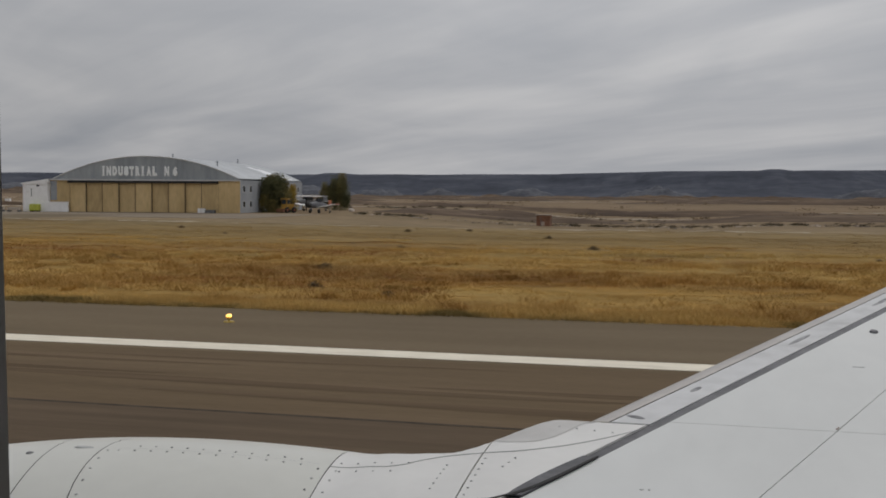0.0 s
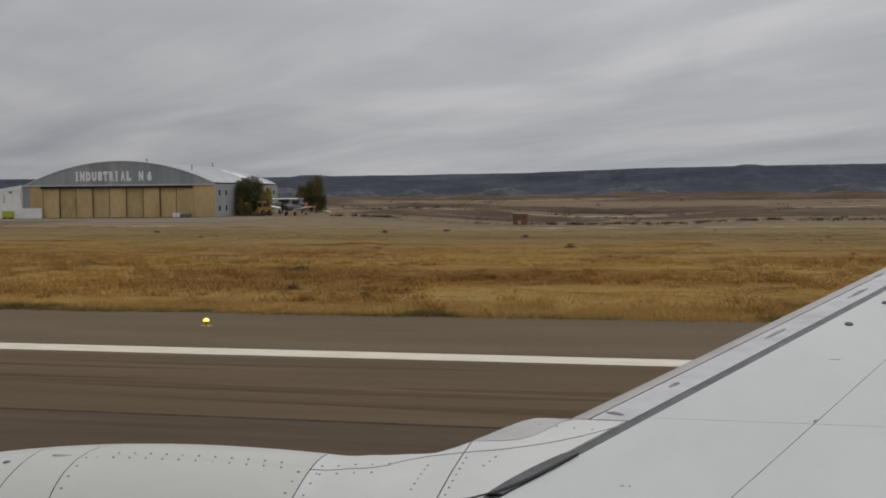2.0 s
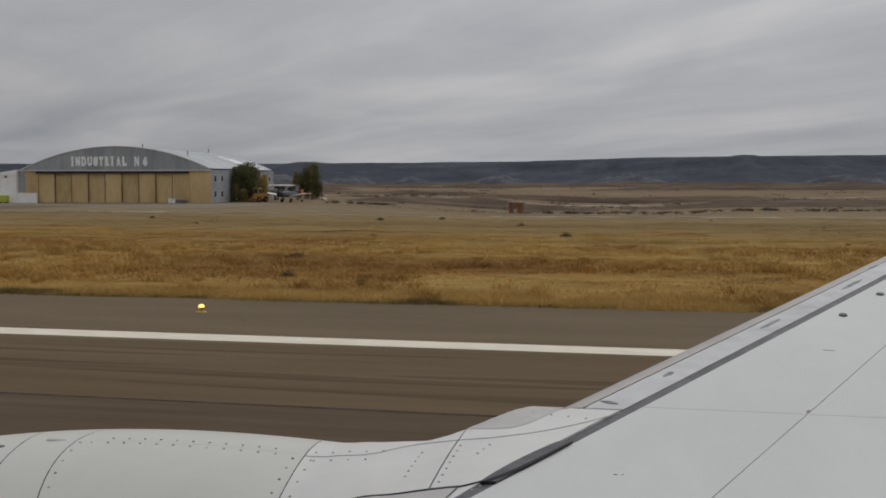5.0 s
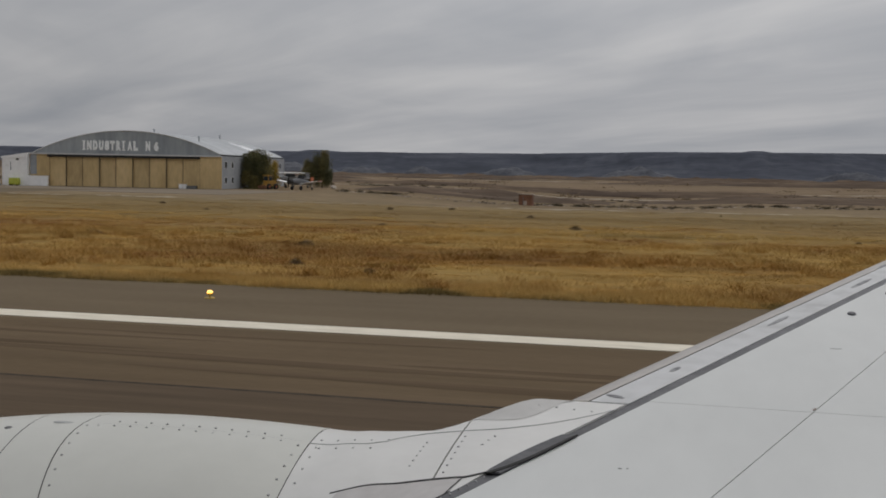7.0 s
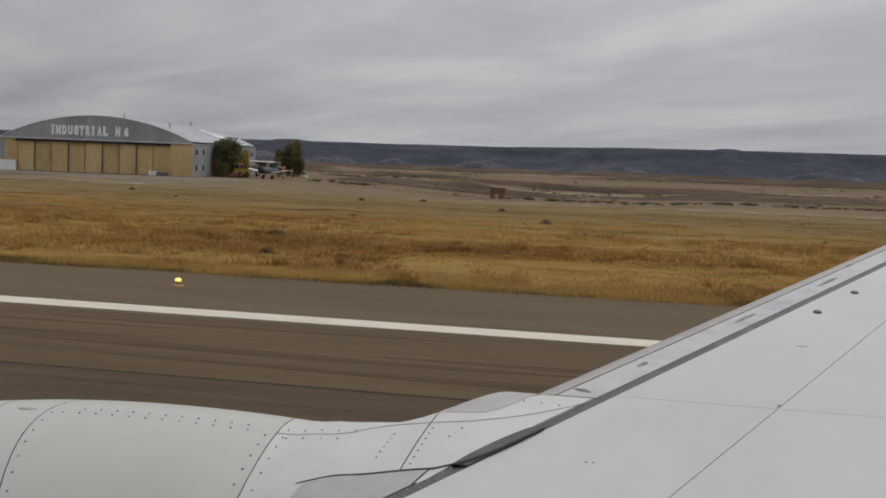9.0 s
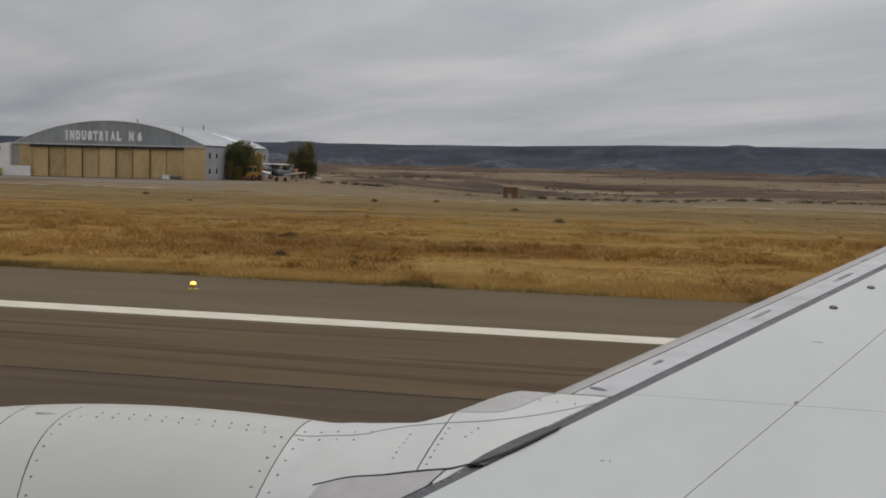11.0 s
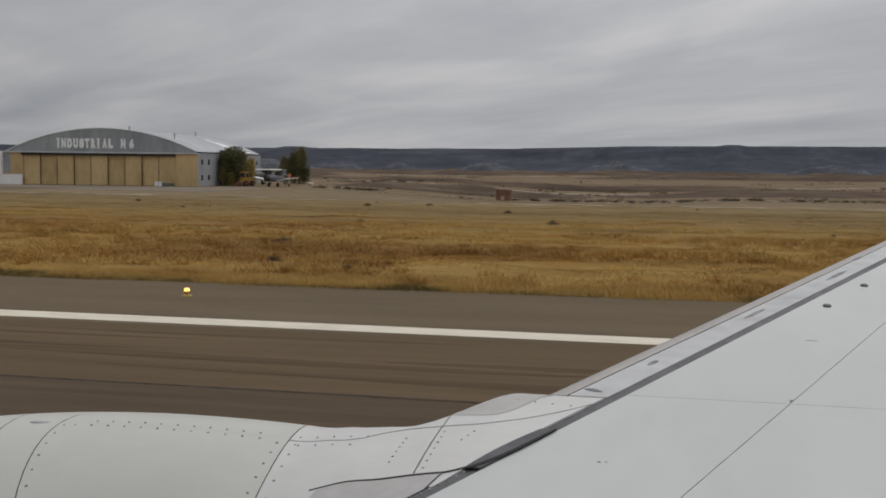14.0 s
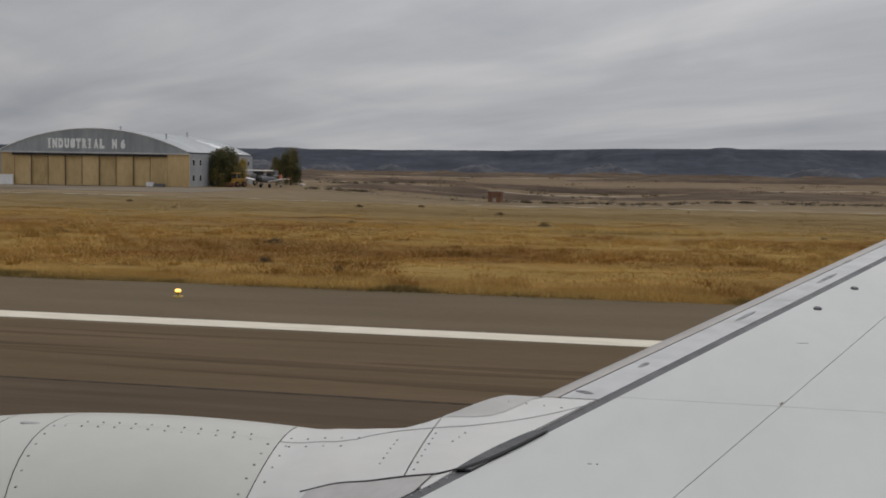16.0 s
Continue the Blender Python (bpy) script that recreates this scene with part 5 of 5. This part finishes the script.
part("roof", a_box(-1.22, 1.22, -1.12, 1.10, 1.822, 1.96, bevel=0.03), M_STONE, shed, "pale flat roof")
part("hatch", a_box(-0.32, 0.22, -1.06, -1.002, 0.18, 0.85), M_STONE, shed, "pale patch")
part("door_frame", a_box(-0.42, -0.34, -1.05, -1.002, 0.05, 1.6), M_SMUDGE, shed, "dark door edge")
part("foundation", a_box(-1.25, 1.25, -1.12, 1.12, -0.5, -0.002), M_STONE, shed, "pale footing")


def tree(x, y, height, width, leaves, seed, mats, label, lift=0.08, upright=0.3):
    """A tapered trunk, limbs and a crown of many small leaves in clumps."""
    r = np.random.default_rng(seed)
    t = thing("tree", label, "tree", (x + SITE, y, float(ground_height(x + SITE, y))), "trees by the hangar")
    trunk = part("trunk", tube(bmesh.new(), (0, 0, -0.1), (0.1, 0, height * 0.45), width * 0.05, width * 0.03, 9), M_BARK, t)
    clumps = []
    for k in range(40):
        a = k * 2.4 + r.uniform(-0.4, 0.4)
        f = r.uniform(0.1, 1.0)
        reach = width * 0.42 * math.sqrt(max(0.04, 1 - ((f - 0.42) / 0.62) ** 2)) * r.uniform(0.35, 1.0)
        c = (reach * math.cos(a), reach * math.sin(a), height * (lift + (0.93 - lift) * f))
        clumps.append((c, width * r.uniform(0.12, 0.2)))
        if k % 3 == 0:
            part("limb", tube(bmesh.new(), (0.03, 0, height * (0.1 + 0.3 * f)), c, width * 0.018, width * 0.006, 6), M_BARK, trunk)
    per = leaves // len(clumps)
    for m_i, mat in enumerate(mats):
        vs = []
        for k, (c, s) in enumerate(clumps):
            if k % len(mats) != m_i:
                continue
            d = np.clip(r.normal(0, 0.5, (per, 3)), -0.85, 0.85) * s * np.array((1, 1, 1.3 + upright))
            vs.append(leaf_cloud(c[0] + d[:, 0], c[1] + d[:, 1], np.maximum(c[2] + d[:, 2], 0.15), width * 0.034, r, 1.2))
        part("crown", tri_mesh("crown", np.concatenate(vs), mat), mat, t)


tree(-78.0, 183.0, 5.9, 6.3, 34000, 1, [M_LEAF_D, M_LEAF_D, M_LEAF_O], "dense dark green willow by the hangar", 0.03)
tree(-76.2, 186.0, 5.0, 3.2, 9000, 2, [M_LEAF_Y], "yellow autumn tree by the hangar")
tree(-74.2, 207.0, 7.0, 4.5, 24000, 3, [M_LEAF_D, M_LEAF_D, M_LEAF_O], "tall dark green tree by the hangar", 0.04, 0.7)
tree(-76.8, 206.0, 5.2, 3.5, 12000, 4, [M_LEAF_O, M_LEAF_D], "smaller olive-green tree by the hangar", 0.04, 0.5)


def crop_duster(x, y, turn):
    """A small low-wing spraying aeroplane on a tail wheel."""
    a = thing("light_aeroplane", "old white-winged spraying aeroplane with orange fin", "aeroplane", (x, y, 0.0))
    a.rotation_euler = (0, 0, turn)
    prof = ((-3.4, 0.10), (-3.2, 0.42), (-2.6, 0.52), (-1.4, 0.58), (0.0, 0.60), (1.6, 0.45), (3.2, 0.25), (4.2, 0.12))
    def fn(u, ang):
        f = [np.interp(u, [p[0] for p in prof], [p[1] for p in prof])][0]
        return (u, f * 0.85 * math.cos(ang), 1.45 + f * math.sin(ang) - 0.09 * max(0, u - 0.5))
    part("fuselage", grid_mesh("fuselage", fn, [p[0] for p in prof], list(np.linspace(0, 2 * math.pi, 17)), M_STUD), M_STUD, a, "dark worn fuselage")
    part("cockpit", a_box(-0.5, 0.9, -0.38, 0.38, 1.9, 2.65, bevel=0.18), M_DARKGLASS, a, "dark glazed cockpit")
    part("engine_cowl", tube(bmesh.new(), (-4.0, 0, 1.45), (-3.25, 0, 1.45), 0.38, 0.52, 18), M_GAP, a, "black engine cowl")
    part("propeller", a_box(-4.12, -4.02, -0.09, 0.09, 0.45, 2.45, bevel=0.03), M_GAP, a, "dark propeller")
    for s in (-1, 1):
        w = part("wing", grid_mesh("wing", lambda v, q: (-1.3 + 1.7 * (0.5 - 0.5 * math.cos(q)), s * (0.4 + 3.7 * v), 1.02 + 0.62 * v + 0.11 * math.sin(q) * (1 - 0.6 * (0.5 - 0.5 * math.cos(q)))), [0, 0.5, 1], list(np.linspace(0, 2 * math.pi, 15)), M_PLASTER), M_PLASTER, a, "white wing")
        part("wing_tip", a_box(-1.2, 0.3, s * 4.1 - 0.12, s * 4.1 + 0.12, 1.56, 1.72, bevel=0.04), M_ORANGE, w, "orange wing tip")
        part("gear_leg", tube(bmesh.new(), (-1.4, s * 0.9, 0.35), (-1.2, s * 0.6, 1.1), 0.06, 0.08, 8), M_STEEL, a)
        part("wheel", tube(bmesh.new(), (-1.4, s * 0.9 - 0.1, 0.36), (-1.4, s * 0.9 + 0.1, 0.36), 0.36, 0.36, 18), M_TYRE, a, "black tyre")
        part("tailplane", a_box(3.5, 4.4, min(0, s * 1.7), max(0, s * 1.7), 1.42, 1.5, bevel=0.03), M_PLASTER, a)
    part("fin", a_box(3.4, 4.5, -0.06, 0.06, 1.4, 2.25, bevel=0.05), M_ORANGE, a, "orange tail fin")
    part("tail_wheel", tube(bmesh.new(), (4.0, -0.06, 0.2), (4.0, 0.06, 0.2), 0.2, 0.2, 14), M_TYRE, a, "small black tail wheel")
    part("tail_strut", tube(bmesh.new(), (4.0, 0, 0.2), (3.9, 0, 1.2), 0.04, 0.05, 8), M_STEEL, a)


crop_duster(-69.3 + SITE, 182.0, radians(80))


def high_wing_plane(x, y, turn):
    """A small high-wing aeroplane parked behind the willow."""
    a = thing("high_wing_aeroplane", "small dark aeroplane with white high wing among trees", "aeroplane", (x, y, float(ground_height(x, y))))
    a.rotation_euler = (0, 0, turn)
    us = (-2.6, -2.3, -1.4, 0.0, 1.4, 3.2, 4.4)
    rs = (0.15, 0.42, 0.58, 0.66, 0.5, 0.26, 0.12)
    part("fuselage", grid_mesh("fuselage", lambda u, q: (u, np.interp(u, us, rs) * 0.8 * math.cos(q), 1.75 + np.interp(u, us, rs) * math.sin(q)), list(us), list(np.linspace(0, 2 * math.pi, 17)), M_SMUDGE), M_SMUDGE, a, "dark worn fuselage")
    part("cabin_glass", a_box(-1.2, 0.6, -0.56, 0.56, 2.1, 2.7, bevel=0.15), M_DARKGLASS, a, "dark cabin windows")
    part("wing", grid_mesh("wing", lambda v, q: (-0.9 + 1.5 * (0.5 - 0.5 * math.cos(q)), 4.6 * v, 2.86 + 0.12 * math.sin(q)), list(np.linspace(-1, 1, 7)), list(np.linspace(0, 2 * math.pi, 15)), M_PLASTER), M_PLASTER, a, "white high wing")
    part("tailplane", a_box(3.6, 4.5, -1.5, 1.5, 1.85, 1.93, bevel=0.03), M_PLASTER, a)
    part("fin", a_box(3.5, 4.6, -0.05, 0.05, 1.8, 3.0, bevel=0.04), M_SMUDGE, a)
    for sd in (-1, 1):
        part("wing_strut", tube(bmesh.new(), (-0.3, sd * 0.5, 1.35), (-0.2, sd * 2.6, 2.8), 0.04, 0.04, 8), M_STEEL, a)
        part("gear_leg", tube(bmesh.new(), (-0.5, sd * 0.4, 1.2), (-0.5, sd * 1.0, 0.32), 0.06, 0.05, 8), M_STEEL, a)
        part("wheel", tube(bmesh.new(), (-0.5, sd * 1.0 - 0.08, 0.32), (-0.5, sd * 1.0 + 0.08, 0.32), 0.32, 0.32, 18), M_TYRE, a, "black tyre")
    part("tail_wheel", tube(bmesh.new(), (4.2, -0.05, 0.16), (4.2, 0.05, 0.16), 0.16, 0.16, 14), M_TYRE, a)
    part("tail_strut", tube(bmesh.new(), (4.2, 0, 0.16), (4.1, 0, 1.7), 0.04, 0.05, 8), M_STEEL, a)


high_wing_plane(-76.8 + SITE, 197.0, radians(62))


def yellow_loader(x, y, turn):
    """A small yellow wheeled loader with a cab."""
    a = thing("wheel_loader", "old yellow wheeled loader parked beside the willow", "loader", (x, y, float(ground_height(x, y))))
    a.rotation_euler = (0, 0, turn)
    a.scale = (0.88, 0.88, 0.88)
    part("chassis", a_box(-1.6, 1.6, -0.55, 0.55, 0.6, 1.1, bevel=0.06), M_YELLOW, a)
    part("bonnet", a_box(0.2, 1.7, -0.5, 0.5, 1.102, 1.75, bevel=0.10), M_YELLOW, a)
    cab = part("cab", a_box(-1.1, 0.15, -0.7, 0.7, 1.102, 2.75, bevel=0.06), M_YELLOW, a)
    part("roof", a_box(-1.25, 0.25, -0.8, 0.8, 2.752, 2.88, bevel=0.03), M_YELLOW, cab)
    for sd in (-1, 1):
        part("side_window", a_box(-0.95, 0.0, sd * 0.7 - 0.02, sd * 0.7 + 0.02, 1.75, 2.6), M_DARKGLASS, cab)
        for wx, wr in ((-1.0, 0.55), (1.1, 0.55)):
            w = part("wheel", tube(bmesh.new(), (wx, sd * 0.75 - 0.18, wr), (wx, sd * 0.75 + 0.18, wr), wr, wr, 22), M_TYRE, a, "black tyre")
            part("rim", tube(bmesh.new(), (wx, sd * 0.76 - 0.19, wr), (wx, sd * 0.76 + 0.19, wr), 0.26, 0.26, 16), M_ORANGE, w)
    part("windscreen", a_box(-1.13, -1.08, -0.58, 0.58, 1.75, 2.6), M_DARKGLASS, cab)
    part("bucket", a_box(-2.5, -1.8, -0.9, 0.9, 0.15, 0.8, bevel=0.08), M_RED, a, "rust-brown bucket")
    part("arm", a_box(-2.0, -0.9, -0.62, -0.5, 0.6, 0.85, bevel=0.03), M_YELLOW, a)
    part("arm", a_box(-2.0, -0.9, 0.5, 0.62, 0.6, 0.85, bevel=0.03), M_YELLOW, a)


yellow_loader(-75.0 + SITE, 181.6, radians(72))


def tank(x, y, length, radius, mat, label, neck=0.0):
    """A steel tank lying on two low saddles, with dished ends."""
    t = thing("storage_tank", label, "tank", (x, y, 0.03), "tanks on the apron")
    hl, zc = length / 2, radius + 0.12
    us = [-hl, -hl + 0.02, -hl + 0.14, -hl + 0.3, hl - 0.3, hl - 0.14, hl - 0.02, hl]
    rs = [0.05, radius * 0.55, radius * 0.88, radius, radius, radius * 0.88, radius * 0.55, 0.05]
    shell = part("shell", grid_mesh("shell", lambda u, q: (u, np.interp(u, us, rs) * math.cos(q), zc + np.interp(u, us, rs) * math.sin(q)), us, list(np.linspace(0, 2 * math.pi, 25)), mat), mat, t)
    for k in (-0.55, 0.0, 0.55):
        part("band", tube(bmesh.new(), (k * hl - 0.03, 0, zc), (k * hl + 0.03, 0, zc), radius + 0.015, radius + 0.015, 24), mat, shell)
    for k in (-0.6, 0.6):
        part("saddle_block", a_box(k * hl - 0.12, k * hl + 0.12, -radius * 0.8, radius * 0.8, 0.0, 0.3, bevel=0.02), M_GAP, t)
    if neck:
        part("neck", tube(bmesh.new(), (-hl - neck, 0, zc - 0.05), (-hl + 0.1, 0, zc - 0.05), radius * 0.66, radius * 0.7, 20), M_GAP, t, "black tapered neck")


def beam_stack(x, y, length, top):
    """A pale concrete beam on dark blocks."""
    t = thing("concrete_beam", "pale concrete beam lying on dark blocks", "beam", (x, y, 0.03), "beams on the apron")
    part("beam", a_box(-length / 2, length / 2, -0.3, 0.3, top - 0.5, top, bevel=0.03), M_BEAM, t)
    for k in (-0.42, 0.42):
        part("block", a_box(k * length - 0.25, k * length + 0.25, -0.32, 0.32, 0.0, top - 0.502, bevel=0.02), M_SMUDGE, t, "dark support block")


def drum(x, y, mat, label):
    d = thing("oil_drum", label, "drum", (x, y, 0.03))
    bm = tube(bmesh.new(), (0, 0, 0), (0, 0, 1.1), 0.38, 0.38, 22)
    part("shell", bm, mat, d)
    for z in (0.02, 0.36, 0.72, 1.06):
        part("hoop", tube(bmesh.new(), (0, 0, z), (0, 0, z + 0.05), 0.40, 0.40, 22), mat, d)


M_TANK = material("blackened_steel", two((0.024, 0.024, 0.026), (0.055, 0.052, 0.05)), 0.6, scale=2)
M_SIGNALRED = material("red_drum_paint", two((0.38, 0.045, 0.03), (0.46, 0.07, 0.045)), 0.55, scale=3)
M_BEAM = material("pale_cast_concrete", two((0.40, 0.34, 0.28), (0.54, 0.47, 0.40)), 0.9, scale=0.8, fine=4, fine_amount=0.12)
tank(-124.55, 162.0, 2.5, 0.58, M_TANK, "blackened steel tank on low saddles", 0.9)
tank(-122.0, 162.0, 2.4, 0.46, M_BEAM, "pale grey steel tank on low saddles")
drum(-120.45, 161.6, M_SIGNALRED, "bright red steel drum on the apron")
beam_stack(-118.7, 162.0, 2.4, 0.80)
beam_stack(-115.6, 162.2, 2.4, 0.74)


def marker_block(x, y):
    """A white painted concrete block with a cap."""
    b = thing("marker_block", "white painted concrete block on bare ground", "block", (x, y, float(ground_height(x, y)) - 0.03))
    part("body", a_box(-0.9, 0.9, -0.5, 0.5, 0.0, 0.85, bevel=0.06), M_PLASTER, b)
    part("cap", a_box(-0.95, 0.95, -0.55, 0.55, 0.852, 0.95, bevel=0.03), M_PLASTER, b)


marker_block(-216.0, 300.0)


def boulder(x, y, size):
    """A pale rounded boulder, a little sunk in the ground."""
    bm = bmesh.new()
    bmesh.ops.create_icosphere(bm, subdivisions=3, radius=size)
    for v in bm.verts:
        v.co *= 0.8 + 0.4 * noise.noise(v.co * (1.3 / size))
        v.co.z *= 0.62
    me = bpy.data.meshes.new("boulder")
    bm.to_mesh(me)
    bm.free()
    me.materials.append(M_BEAM)
    me.shade_smooth()
    ob = new("boulder", me)
    ob.location = (x, y, float(ground_height(x, y)) + size * 0.35)
    tagged(ob, "pale rounded boulder beside the parked aeroplane", "boulder")


boulder(-67.9, 199.0, 0.75)


def slab(x, y, turn):
    """A broken pale slab half sunk in the grass."""
    bm = a_box(-0.17, 0.17, -0.10, 0.10, -0.05, 0.05, bevel=0.02)
    ob = new("concrete_slab", bpy.data.meshes.new("concrete_slab"))
    bm.to_mesh(ob.data)
    bm.free()
    ob.data.materials.append(M_BEAM)
    ob.matrix_world = pose(x, y, float(ground_height(x, y)) + 0.02, 4, -6, turn)
    tagged(ob, "pale broken concrete slab in dry grass", "slab")


slab(-29.5, 59.0, 6)


def edge_light(x, y):
    """A raised runway light: plate, stem, body and glass."""
    l = thing("runway_edge_light", "lit yellow runway edge light on a short stem", "runway light", (x, y, -0.004), "runway edge lights")
    part("base_plate", tube(bmesh.new(), (0, 0, 0), (0, 0, 0.03), 0.16, 0.15, 20), M_LAMPBODY, l)
    part("stem", tube(bmesh.new(), (0, 0, 0.03), (0, 0, 0.10), 0.03, 0.03, 12), M_LAMPBODY, l)
    part("body", tube(bmesh.new(), (0, 0, 0.10), (0, 0, 0.15), 0.08, 0.10, 16), M_LAMPBODY, l)
    bm = bmesh.new()
    bmesh.ops.create_uvsphere(bm, u_segments=16, v_segments=10, radius=0.09, matrix=Matrix.Translation((0, 0, 0.18)) @ Matrix.Diagonal((1, 1, 0.7, 1)))
    part("lens", bm, M_LAMP, l, "glowing warm glass lens", True)
    return l


for lx in (-134, -74, -14, 46, 106):
    edge_light(lx, 29.8)
